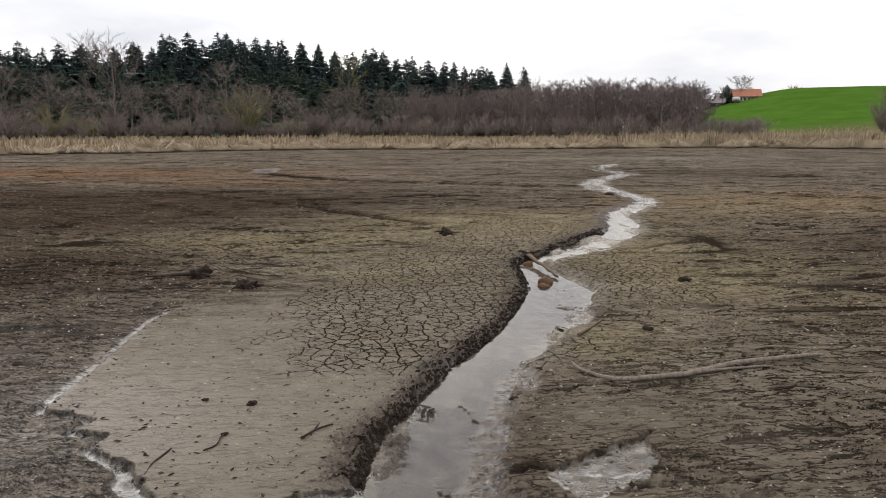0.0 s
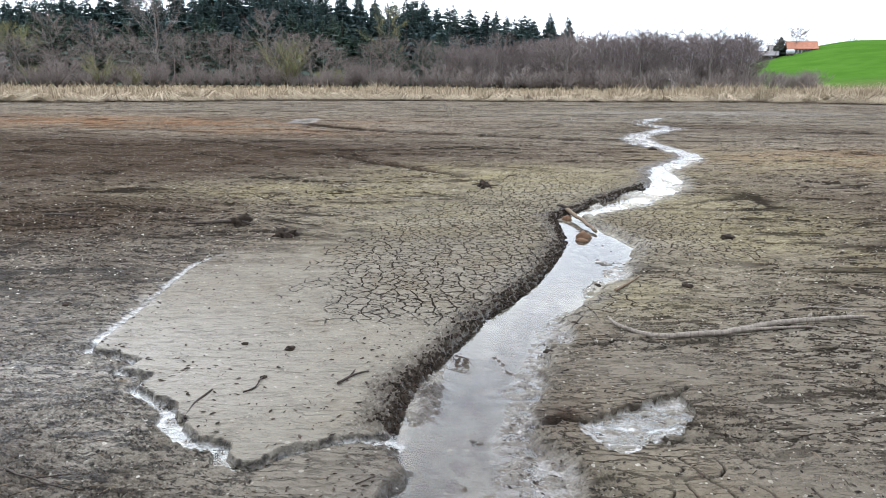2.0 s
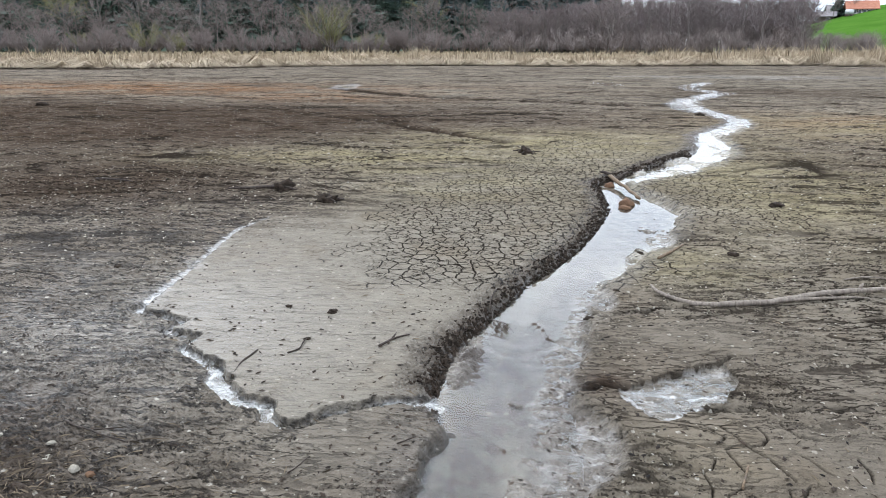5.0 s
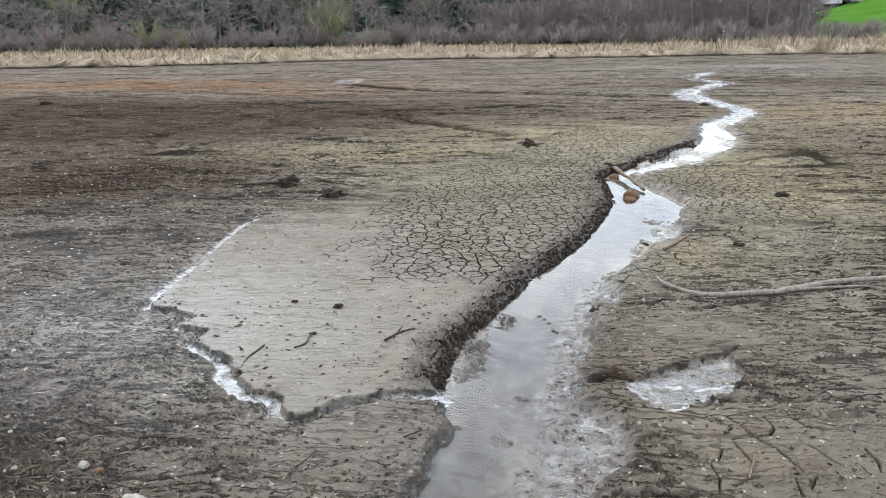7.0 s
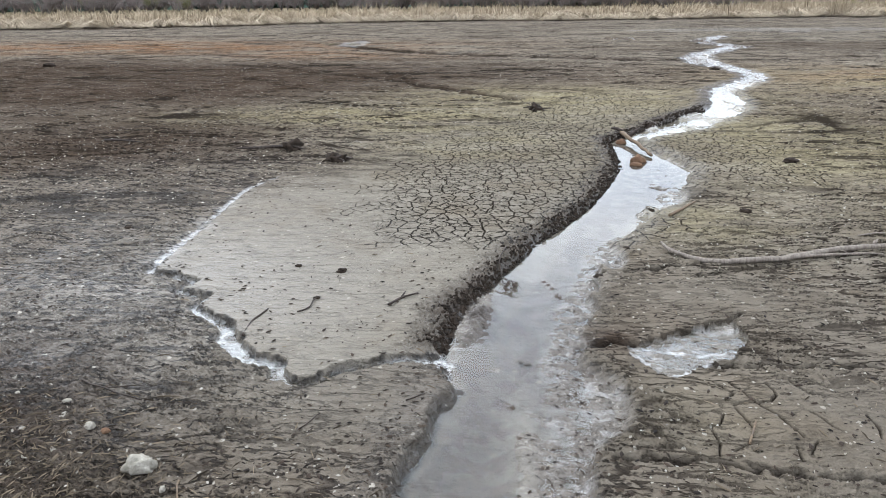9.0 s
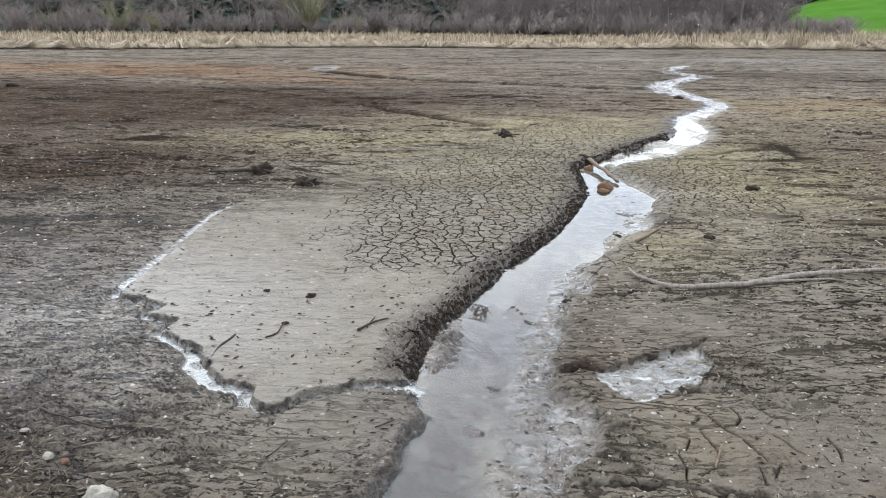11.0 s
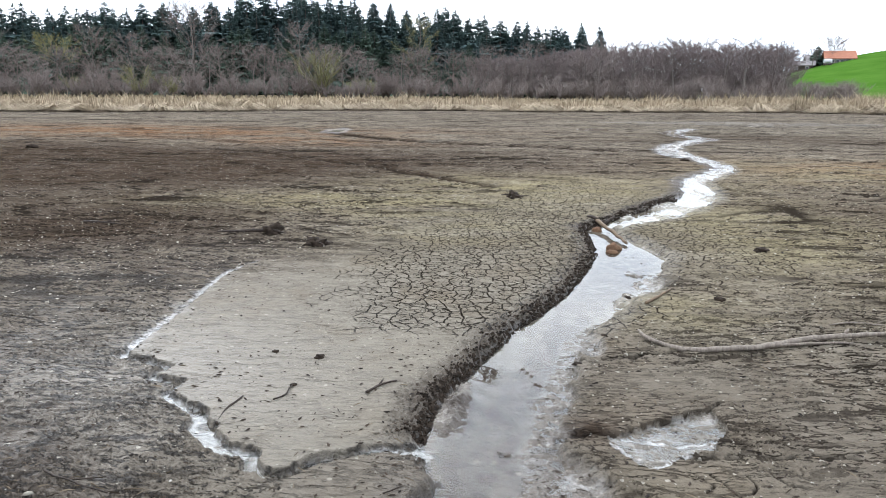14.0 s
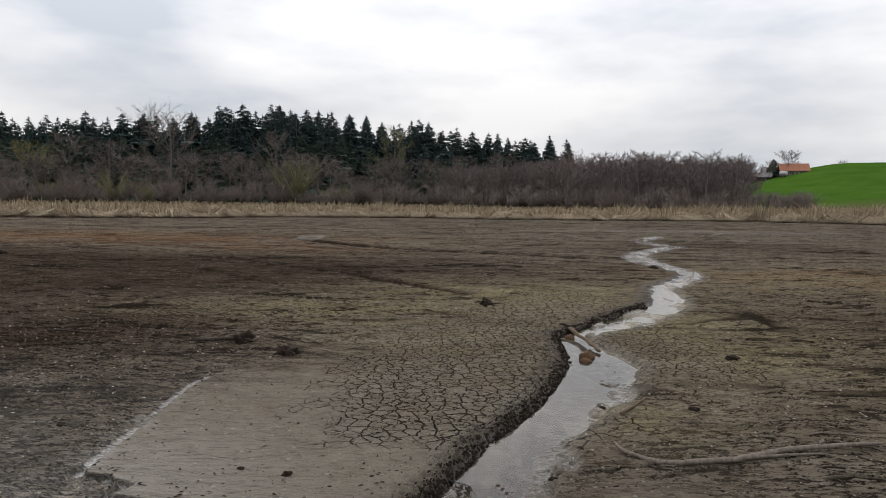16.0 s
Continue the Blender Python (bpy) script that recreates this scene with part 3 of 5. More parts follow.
    z = z * (1 - puddle) - 0.05 * puddle

    # banks: under the camera, and beyond the shore
    z = z + 1.0 * ease(2.4, 0.6, y) * ease(60, 30, r)
    beyond = y - shore(x)
    z = z + 0.30 * ease(-0.5, 1.5, beyond) + 0.7 * ease(3, 30, beyond)
    u = x - 0.40 * y
    hill = ease(-42, 47, u) * ease(150, 330, r) * (17.4 - 0.045 * np.clip(r - 335, 0, 300))
    z = z + hill + 0.4 * fbm(x * 0.02, y * 0.02, 2) * ease(120, 200, r)

    land = ease(0.7, 1.8, beyond)
    mask = {
        "wet": np.clip(1.0 * ease(0.12, -0.02, ds) + sh + hol + carve + 0.6 * blob(x, y, -3.4, 5.2, 2.1, 2.0)
                       + 0.12 * blob(x, y, -5, 8, 3, 3) + 0.3 * ease(0.5, 0.1, ds), 0, 1) * (1 - land),
        "silt": np.clip(0.75 * smooth + 0.55 * sh + 0.45 * hol + 0.8 * blob(x, y, 1.5, 14.5, 2.2, 3.5) + 0.8 * blob(x, y, -1.0, 12, 1.8, 2.5)
                        + 0.9 * shoal + 0.35 * craze + 0.6 * blob(x, y, -1.2, 3.9, 1.8, 0.8) + 0.6 * blob(x, y, -9.3, 43, 1.5, 4) + 0.5 * blob(x, y, 4, 5, 3, 3) + 0.5 * blob(x, y, 20, 52, 16, 10)
                        + 0.5 * blob(x, y, -1, 37, 9, 6) + 0.3 * ease(0.05, 0.0, dr), 0, 1) * (1 - land),
        # brown mud; rimL and the shore band also paint in shade
        "dark": np.clip(0.34 * (1 - ease(5.0, 9.5, r)) * (1 - 0.5 * inside) + 1.0 * blob(x, y, -9, 24, 10, 6) + 0.9 * blob(x, y, -7.5, 12, 4, 3.2) + 1.0 * blob(x, y, -3.7, 2.85, 1.7, 0.95) + 0.6 * blob(x, y, -5.3, 6.2, 1.7, 2.6) + 0.5 * blob(x, y, -3.6, 4.2, 0.8, 0.7)
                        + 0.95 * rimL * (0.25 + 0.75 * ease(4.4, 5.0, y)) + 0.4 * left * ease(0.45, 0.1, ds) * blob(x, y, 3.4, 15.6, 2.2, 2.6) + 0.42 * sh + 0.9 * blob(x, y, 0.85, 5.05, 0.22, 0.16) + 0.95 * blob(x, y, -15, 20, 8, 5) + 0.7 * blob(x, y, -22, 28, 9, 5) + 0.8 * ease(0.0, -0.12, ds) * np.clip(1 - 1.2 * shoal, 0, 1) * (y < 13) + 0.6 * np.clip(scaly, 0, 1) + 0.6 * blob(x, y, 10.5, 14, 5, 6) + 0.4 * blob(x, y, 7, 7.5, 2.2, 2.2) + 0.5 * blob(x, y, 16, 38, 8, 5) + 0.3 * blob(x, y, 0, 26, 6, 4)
                        + 0.7 * far_cut * ease(-12, -9, -np.abs(x)) + 0.9 * ease(-3.0, -0.5, beyond) * (1 - land)
                        - 0.3 * inside, 0, 1) * (1 - land),
        "algae": np.clip(1.0 * blob(x, y, 1.2, 19.0, 4.5, 2.4) + 0.9 * blob(x, y, -4, 15.6, 4, 1.5) + 0.5 * blob(x, y, -0.8, 13, 2, 2) + 0.8 * blob(x, y, 5.5, 13, 3, 4)
                         + 0.7 * blob(x, y, 12, 23, 5, 4) + 0.15 * blob(x, y, 1.3, 3.9, 0.5, 0.6) + 0.6 * blob(x, y, 2.4, 8.0, 0.9, 0.8), 0, 1),
        "rust": np.clip(0.9 * blob(x, y, -22, 40, 17, 6) + 0.5 * blob(x, y, 16, 24, 8, 4) + 0.6 * blob(x, y, -8, 33, 5, 2.5), 0, 1),
        # foam and pale silt; runnel and shelf terms also stand for mirrored sky
        "foam_sheen": np.clip(0.25 * ease(0.35, 0.6, blob(x, y, -9.3, 43, 1.0, 3.0) + 0.3 * fbm(x, y * 2, 3)) + 0.10 * ease(0.25, 0.5, blob(x, y, 22, 58, 12, 3) * (1 + fbm(x * 0.5, y, 3))) + 0.9 * ease(0.012, -0.008, dr) * ease(6.7, 6.3, y) * ease(4.35, 4.7, y + 0.25 * np.abs(x + 0.9)) * ease(-0.3, 0.2, fbm(x * 5, y * 5, 3) + 0.25)
                        + 0.5 * ease(0.03, 0.0, dr + 0.02 * fbm(x * 6, y * 6, 2)) * ease(6.2, 6.6, y) * ease(10.3, 9.6, y) * ease(-0.3, 0.1, fbm(x * 2, y * 2 + 5, 3)) + 0.2 * ease(0.16, 0.0, dr + 0.10 * fbm(x * 4, y * 4, 3)) * ease(6.2, 6.6, y) * ease(10.5, 8.8, y) * ease(-0.35, 0.4, fbm(x * 3, y * 3, 3))
                        + 0.3 * hol * ease(0.22, 0.45, fbm(x * 3.2 + 3, y * 8 + 1, 4)) + 0.85 * ease(0.008, -0.006, df) * ease(-0.4, 0.0, fbm(x * 6, y * 8, 3)) + 0.22 * sh * ease(0.15, 0.45, fbm(x * 4, y * 8 + 5, 4)), 0, 1),
        "crust": np.clip((1 - 0.78 * smooth) * (1 - 0.85 * craze) * (1 - 0.6 * blob(x, y, 2.4, 3.5, 1.0, 0.8)), 0, 1) * (1 - land) * ease(0.0, 0.12, ds) * (1 - hol) * (1 - sh),
        "fray": np.clip(0.35 + 0.65 * (1 - ease(12, 22, r)) + 0.3 * blob(x, y, -6, 11, 4, 4) - 0.5 * blob(x, y, 1.8, 4.0, 0.8, 0.5), 0, 1),
        "craze": craze * ease(6.3, 7.8, y) * ease(0.0, 0.15, ds) * (1 - land) * (1 - ease(24, 34, r)),
        # black mud and painted shade in cracks, risers, rills and bank faces
        "peat_shade": np.clip(0.4 * riser + 0.9 * groove + 0.85 * lip * (1 - hol) + 0.85 * flat * ease(0.036, 0.016, dr + 0.025 * fbm(x * 9, y * 9, 3)) * ease(0.002, 0.014, dr) * ease(-0.35, 0.1, fbm(x * 3, y * 3 + 2, 3)) * (y < 6.3)
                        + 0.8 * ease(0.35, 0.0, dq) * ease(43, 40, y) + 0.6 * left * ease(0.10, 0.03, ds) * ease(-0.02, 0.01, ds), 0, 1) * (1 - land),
        "outer": ease(6.5, 11, r),
        "straw": land,
        "meadow": ease(60, 95, beyond) * ease(-30, -10, u),
    }
    return z, mask


def ground_sheet():
    """One sheet from under the camera to the horizon, finer where it lies close."""
    ang = np.concatenate([np.linspace(-180, -46, 24)[:-1], np.linspace(-46, 45, 900), np.linspace(45, 180, 24)[1:-1]])
    ang = np.radians(ang)
    rad, r = [], 0.001
    while r < 3200:
        rad.append(r)
        r += 0.2 if r < 2.5 else 0.011 if r < 6 else max(0.013, r * r / (4600 if r < 16 else 2600)) if r < 62 else 0.6 if r < 100 else 2.5 if r < 125 else r * 0.06
    rad = np.array(rad)
    a, r = np.meshgrid(ang, rad)
    x, y = (r * np.sin(a)).ravel(), (r * np.cos(a)).ravel()
    z, mask = terrain(x, y)
    n, m = len(rad), len(ang)
    i, j = np.meshgrid(np.arange(n - 1), np.arange(m), indexing="ij")
    k = (j + 1) % m
    quads = np.stack([i * m + j, i * m + k, (i + 1) * m + k, (i + 1) * m + j], -1).reshape(-1, 4)
    quads = quads[:, ::-1]
    me = bpy.data.meshes.new("ground")
    me.vertices.add(len(x))
    me.vertices.foreach_set("co", np.stack([x, y, z], 1).astype(np.float32).ravel())
    me.loops.add(quads.size)
    me.loops.foreach_set("vertex_index", quads.ravel().astype(np.int32))
    me.polygons.add(len(quads))
    me.polygons.foreach_set("loop_start", np.arange(0, quads.size, 4, dtype=np.int32))
    me.update(calc_edges=True)
    me.polygons.foreach_set("use_smooth", np.ones(len(quads), bool))
    for name, v in mask.items():
        me.attributes.new(name, "FLOAT", "POINT").data.foreach_set("value", v.astype(np.float32))
    me.materials.append(MUD)
    return new("ground", me)


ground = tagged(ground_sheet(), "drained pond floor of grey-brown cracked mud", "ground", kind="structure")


def high(x, y):
    return float(terrain(np.array([x]), np.array([y]))[0][0])


def ribbon_of_water(name, line, level, margin, label):
    """A still surface that follows a course; its edge lies under the banks."""
    bm = bmesh.new()
    rows = []
    for n, (x, y, w) in enumerate(line):
        ax, ay, _ = line[max(n - 1, 0)]
        bx, by, _ = line[min(n + 1, len(line) - 1)]
        d = Vector((bx - ax, by - ay)).normalized()
        e = w + margin
        rows.append([bm.verts.new((x + s * d.y * e, y - s * d.x * e, 0)) for s in (-1, -0.33, 0.33, 1)])
        for v in rows[-1]:
            v.co.z = level(y) if callable(level) else level
    for p, q in zip(rows, rows[1:]):
        for n in range(3):
            bm.faces.new((p[n], p[n + 1], q[n + 1], q[n]))
    bmesh.ops.recalc_face_normals(bm, faces=bm.faces)
    if bm.faces[0].normal.z < 0:
        bmesh.ops.reverse_faces(bm, faces=bm.faces)
    me = bpy.data.meshes.new(name)
    bm.to_mesh(me)
    bm.free()
    me.materials.append(WATER)
    ob = tagged(new(name, me), label, "water", kind="structure")
    ob.visible_shadow = False
    return ob


ribbon_of_water("water", STREAM[:15], level_at, 0.28, "shallow muddy stream that mirrors the cloudy sky")
ribbon_of_water("water", HEADWATER, level_at, 0.28, "thin rippled head of the shallow stream").data.materials[0] = RIFFLE
ribbon_of_water("water", STREAM[14:], level_at, 0.28, "rippled upper reach of the shallow stream").data.materials[0] = RIFFLE
ribbon_of_water("water", RUNNEL[3:], -0.034, 0.04, "thin pale runnel trickling over the mud")
ribbon_of_water("water", [(1.0, 5.0, 0.25), (1.5, 4.95, 0.3), (2.0, 4.95, 0.25)], -0.044, 0.03, "film of water in a shallow mud hollow")
for px, py, pw, pl in ((7.3, 48, 2.2, 1.4), (-9.3, 43, 0.7, 2.2)):
    ribbon_of_water("water", [(px - pl, py, pw), (px, py, pw), (px + pl, py, pw)], -0.02, 0.1, "small puddle far out on the mud").data.materials[0] = RIFFLE

# ---- builders ----
def mesh_of(name, bm, material, smooth=True):
    me = bpy.data.meshes.new(name)
    bm.normal_update()
    bm.to_mesh(me)
    bm.free()
    me.materials.append(material)
    if smooth:
        me.polygons.foreach_set("use_smooth", [True] * len(me.polygons))
    return me


def raw_mesh(name, verts, faces, material):
    me = bpy.data.meshes.new(name)
    me.from_pydata(verts, [], faces)
    me.materials.append(material)
    return me


def part(name, bm, material, parent, label="", smooth=True):
    ob = new(name, mesh_of(name, bm, material, smooth))
    ob.parent = parent
    return tagged(ob, label)


def thing(name, x, y, z, label, category, group="", turn=0.0):
    ob = new(name)
    ob.empty_display_size = 0.1
    ob.matrix_world = pose(x, y, z, 0, 0, turn)
    return tagged(ob, label, category, group)


def tube(bm, pts, radii, sides=8, lump=0.0, seed=0.0):
    """A bent, tapering, slightly lumpy limb with closed ends."""
    pts = [Vector(p) for p in pts]
    rings, up = [], Vector((0.13, 0.21, 1))
    for n, p in enumerate(pts):
        d = (pts[min(n + 1, len(pts) - 1)] - pts[max(n - 1, 0)]).normalized()
        a = d.cross(up)
        a = (a if a.length > 0.05 else d.cross(Vector((1, 0, 0)))).normalized()
        b = d.cross(a)
        ring = []
        for s in range(sides):
            t = 2 * math.pi * s / sides
            r = radii[n] * (1 + lump * noise.noise(Vector((p.x * 9 + s, p.y * 9 + seed, n * 0.7))))
            ring.append(bm.verts.new(p + (a * math.cos(t) + b * math.sin(t)) * r))
        rings.append(ring)
    for p, q in zip(rings, rings[1:]):
        for s in range(sides):
            bm.faces.new((p[s], p[(s + 1) % sides], q[(s + 1) % sides], q[s]))
    bm.faces.new(rings[0][::-1])
    bm.faces.new(rings[-1])
    return bm


def finer(pts, n=4, wob=0.0, seed=0.0):
    """Catmull-Rom through the points, with a little wander."""
    out = []
    p = [Vector(q) for q in pts]
    for i in range(len(p) - 1):
        a, b, c, d = p[max(i - 1, 0)], p[i], p[i + 1], p[min(i + 2, len(p) - 1)]
        for k in range(n):
            t = k / n
            v = 0.5 * (2 * b + (c - a) * t + (2 * a - 5 * b + 4 * c - d) * t * t + (3 * b - a - 3 * c + d) * t ** 3)
            out.append(v + wob * noise.noise_vector(v * 6 + Vector((seed, 0, 0))))
    return out + [p[-1]]


def taper(a, b, n, power=1.0):
    return [a + (b - a) * (i / (n - 1)) ** power for i in range(n)]


def lump(rx, ry, rz, seed, rough=0.25, detail=3, sub=3):
    """A worn stone or clod, flattened underneath."""
    bm = bmesh.new()
    bmesh.ops.create_icosphere(bm, subdivisions=sub, radius=1)
    for v in bm.verts:
        k = 1 + rough * noise.fractal(v.co * 1.6 + Vector((seed, 0, 0)), 0.8, 2.0, detail)
        v.co = Vector((v.co.x * rx * k, v.co.y * ry * k, max(v.co.z * rz * k, -0.4 * rz)))
    return bm


# ---- wood lying on the mud ----
def fallen_branch():
    z = 0.03
    o = thing("fallen_branch", 1.72, 7.2, high(1.72, 7.2), "long bare weathered grey branch lying on the mud", "branch")
    course = [(1.71, 7.2, 0.075), (1.78, 7.0, 0.05), (2.08, 6.82, 0.045), (2.46, 6.77, 0.035), (2.9, 6.88, 0.035), (3.32, 7.05, 0.045),
              (3.70, 7.15, 0.06), (4.0, 7.19, 0.07), (4.35, 7.31, 0.07), (4.66, 7.40, 0.05)]
    base = Vector((1.72, 7.2, o.location.z))
    pts = [Vector((x, y, high(x, y) + h)) - base for x, y, h in course]
    pts = finer(pts, 5, 0.012)
    n = len(pts)
    rad = [0.012 + 0.018 * math.sin(min(i / (n * 0.35), 1) * math.pi / 2) - 0.012 * max(0, i / n - 0.6) / 0.4 for i in range(n)]
    part("stem", tube(bmesh.new(), pts, rad, 10, 0.22), BARK_GREY, o)
    fork = [pts[int(n * 0.48)], pts[int(n * 0.56)] + Vector((0, -0.06, -0.02)), pts[int(n * 0.66)] + Vector((0.02, -0.085, -0.035)), pts[int(n * 0.76)] + Vector((0, -0.10, -0.05))]
    part("side_limb", tube(bmesh.new(), finer(fork, 3, 0.006), taper(0.02, 0.008, 10), 7, 0.2), BARK_GREY, o)
    k = pts[int(n * 0.72)]
    part("knot", tube(bmesh.new(), [k, k + Vector((0.02, 0.03, 0.045)), k + Vector((0.05, 0.05, 0.06))], [0.024, 0.018, 0.008], 7), BARK_GREY, o)
    e = pts[int(n * 0.6)]
    part("twig", tube(bmesh.new(), [e, e + Vector((0.04, -0.1, 0.01)), e + Vector((0.03, -0.17, 0.0))], [0.006, 0.005, 0.003], 5), BARK_GREY, o)
    e = pts[-6]
    part("twig", tube(bmesh.new(), [e, e + Vector((0.1, 0.09, 0.02)), e + Vector((0.22, 0.2, 0.0)), e + Vector((0.3, 0.22, -0.02))], [0.010, 0.008, 0.006, 0.003], 5), BARK_GREY, o)


def stick(name, course, r0, r1, material, label, rise=0.015, fork=False):
    x0, y0 = course[0]
    o = thing(name, x0, y0, high(x0, y0), label, "stick")
    pts = [Vector((x - x0, y - y0, high(x, y) - o.location.z + rise)) for x, y in course]
    pts = finer(pts, 4, 0.012, x0)
    part("stem", tube(bmesh.new(), pts, taper(r0 * 0.75, r1 * 0.75, len(pts)), 7, 0.35, x0), material, o)
    if fork:
        k = pts[len(pts) // 2]
        d = (pts[-1] - pts[0]) * 0.3
        side = Vector((-d.y, d.x, 0.02)) * 0.6
        part("twig", tube(bmesh.new(), [k, k + d * 0.6 + side * 0.6, k + d + side], [r1, r1 * 0.8, r1 * 0.4], 5), material, o)
    return o


fallen_branch()
stick("stick", [(3.92, 7.60), (4.26, 7.74), (4.70, 7.72), (5.06, 7.74)], 0.012, 0.006, BARK_GREY, "thin grey stick lying behind the long branch", 0.02, True)
stick("stick", [(2.06, 8.39), (2.27, 8.67), (2.51, 8.99)], 0.028, 0.02, BARK_TAN, "short tan stick on the greenish bank")
stick("stick", [(-0.99, 5.48), (-0.89, 5.62), (-0.75, 5.74)], 0.016, 0.010, BARK_DARK, "short dark wet stick on smooth mud", 0.012, True)
stick("stick", [(-1.74, 5.29), (-1.68, 5.41), (-1.66, 5.58)], 0.010, 0.007, BARK_DARK, "crooked dark twig ending at a clod", 0.012)
stick("stick", [(-3.0, 4.09), (-2.72, 3.96), (-2.38, 3.85)], 0.011, 0.006, BARK_DARK, "long thin dark twig on wet mud", 0.012, True)
stick("stick", [(1.53, 3.70), (1.64, 3.92)], 0.011, 0.009, BARK_TAN, "short pale stick stuck in the mud", 0.02)
stick("stick", [(-2.07, 4.87), (-2.08, 5.08), (-2.03, 5.35)], 0.017, 0.010, BARK_DARK, "dark rotten stick half sunk beside the runnel", 0.003)
stick("stick", [(-7.72, 12.63), (-7.3, 12.5), (-6.9, 12.45)], 0.03, 0.015, BARK_DARK, "dark stick on rough brown mud", 0.02, True)
stick("stick", [(-1.25, 3.62), (-1.16, 3.80)], 0.007, 0.005, BARK_DARK, "short dark twig on the near mud", 0.01)
stick("stick", [(-3.9, 3.75), (-3.5, 3.62), (-3.2, 3.66)], 0.012, 0.006, BARK_TAN, "pale dry twig among the litter", 0.012, True)
stick("stick", [(-1.80, 3.12), (-1.76, 3.0), (-1.70, 2.88)], 0.009, 0.006, BARK_TAN, "thin dry twig beside the pale stones", 0.012)
stick("stick", [(0.05, 7.05), (-0.02, 6.6), (0.02, 6.25)], 0.010, 0.005, BARK_DARK, "thin dark twig hanging over the bank", 0.02, True)
stick("stick", [(-0.62, 3.98), (-0.5, 4.08)], 0.008, 0.005, BARK_DARK, "dark twig on the muddy spit", 0.01)

# the log across the stream, with its lodged stones
o = thing("driftwood_log", 2.33, 13.6, LEVEL, "broken brown log lodged across the stream", "log")
pts = finer([(-0.06, 0.25, 0.16), (0.02, -0.4, 0.13), (0.10, -0.9, 0.10), (0.22, -1.5, 0.04)], 4, 0.03)
part("stem", tube(bmesh.new(), pts, taper(0.040, 0.026, len(pts)), 10, 0.5), BARK_TAN, o)
part("stub", tube(bmesh.new(), [(0.02, -0.3, 0.14), (0.16, -0.2, 0.24), (0.24, -0.16, 0.27)], [0.04, 0.03, 0.02], 7, 0.2), BARK_DARK, o)
part("stub", tube(bmesh.new(), [(-0.02, 0.1, 0.15), (-0.15, 0.2, 0.2), (-0.25, 0.24, 0.2)], [0.035, 0.03, 0.015], 7, 0.2), BARK_DARK, o)


def stone(name, x, y, rx, ry, rz, material, label, seed, sink=0.1, turn=0, z=None, rough=0.25):
    ob = new(name, mesh_of(name, lump(rx, ry, rz, seed, rough), material))
    ob.matrix_world = pose(x, y, (high(x, y) if z is None else z) + rz * (0.4 - sink), 0, 0, turn)
    return tagged(ob, label, "stone")


stone("stone", 2.26, 11.75, 0.13, 0.10, 0.10, STONE_BROWN, "brown wet stone standing in the stream", 1.0, 0.1, 20, LEVEL - 0.02, 0.35)
stone("stone", 2.18, 11.45, 0.10, 0.06, 0.05, STONE_BROWN, "flat brown stone in the stream shallows", 2.0, 0.1, -15, LEVEL)
stone("stone", 2.2, 13.25, 0.10, 0.09, 0.08, STONE_BROWN, "brown stone jammed under the log", 2.7, 0.1, 0, LEVEL)
stone("stone", 2.62, 13.3, 0.11, 0.09, 0.09, STONE, "pale stone jammed beside the log", 3.1, 0.1, 0, LEVEL + 0.01)
stone("stone", -2.07, 3.17, 0.084, 0.052, 0.064, STONE, "large pale stone lying on dark litter", 4.2, 0.05, 8, rough=0.42)
stone("stone", -2.59, 3.54, 0.032, 0.026, 0.03, STONE, "small pale cream pebble", 5.1)
stone("stone", -2.47, 3.51, 0.03, 0.022, 0.02, STONE_BROWN, "small brown pebble beside a pale one", 5.7)
stone("stone", -1.85, 3.01, 0.016, 0.022, 0.02, STONE, "small upright pale pebble", 6.3)
stone("stone", -2.89, 3.78, 0.028, 0.015, 0.015, STONE, "thin white flake of stone", 7.1, 0.1, 25)
stone("stone", -3.33, 3.89, 0.018, 0.015, 0.012, STONE, "tiny pale pebble on dark mud", 7.9)
stone("stone", -2.52, 3.3, 0.022, 0.014, 0.014, STONE, "flat pale pebble near the large stone", 8.8, 0.1, 40)


def root_clump(x, y, size, label, arms, seed):
    o = thing("root_clump", x, y, high(x, y), label, "driftwood")
    part("clod", lump(size * 0.85, size * 0.6, size * 0.6, seed, 0.95, 5), CLOD, o)
    for dx, dy, h, r in arms:
        pts = finer([(0, 0, size * 0.35), (dx * 0.5, dy * 0.5, max(h * 0.6, size * 0.25)), (dx, dy, h * 0.4 + 0.01)], 3, 0.02, seed)
        part("root", tube(bmesh.new(), pts, taper(r, r * 0.35, len(pts)), 6, 0.3), BARK_DARK, o)


root_clump(0.72, 16.65, 0.21, "dark tangled root clump on yellowish mud", [(0.35, 0.1, 0.1, 0.03), (-0.3, 0.05, 0.16, 0.03), (0.1, 0.2, 0.24, 0.025), (-0.1, -0.2, 0.1, 0.02)], 1.3)
root_clump(-3.84, 12.0, 0.24, "dark root stump with one long trailing root", [(-0.95, -0.15, 0.1, 0.04), (0.3, -0.1, 0.08, 0.03), (0.12, 0.2, 0.24, 0.03)], 2.9)
root_clump(-2.83, 11.2, 0.19, "dark gnarled clod of roots on pale mud", [(0.3, 0.0, 0.12, 0.035), (-0.18, 0.1, 0.14, 0.03), (0.2, -0.12, 0.05, 0.02)], 4.4)


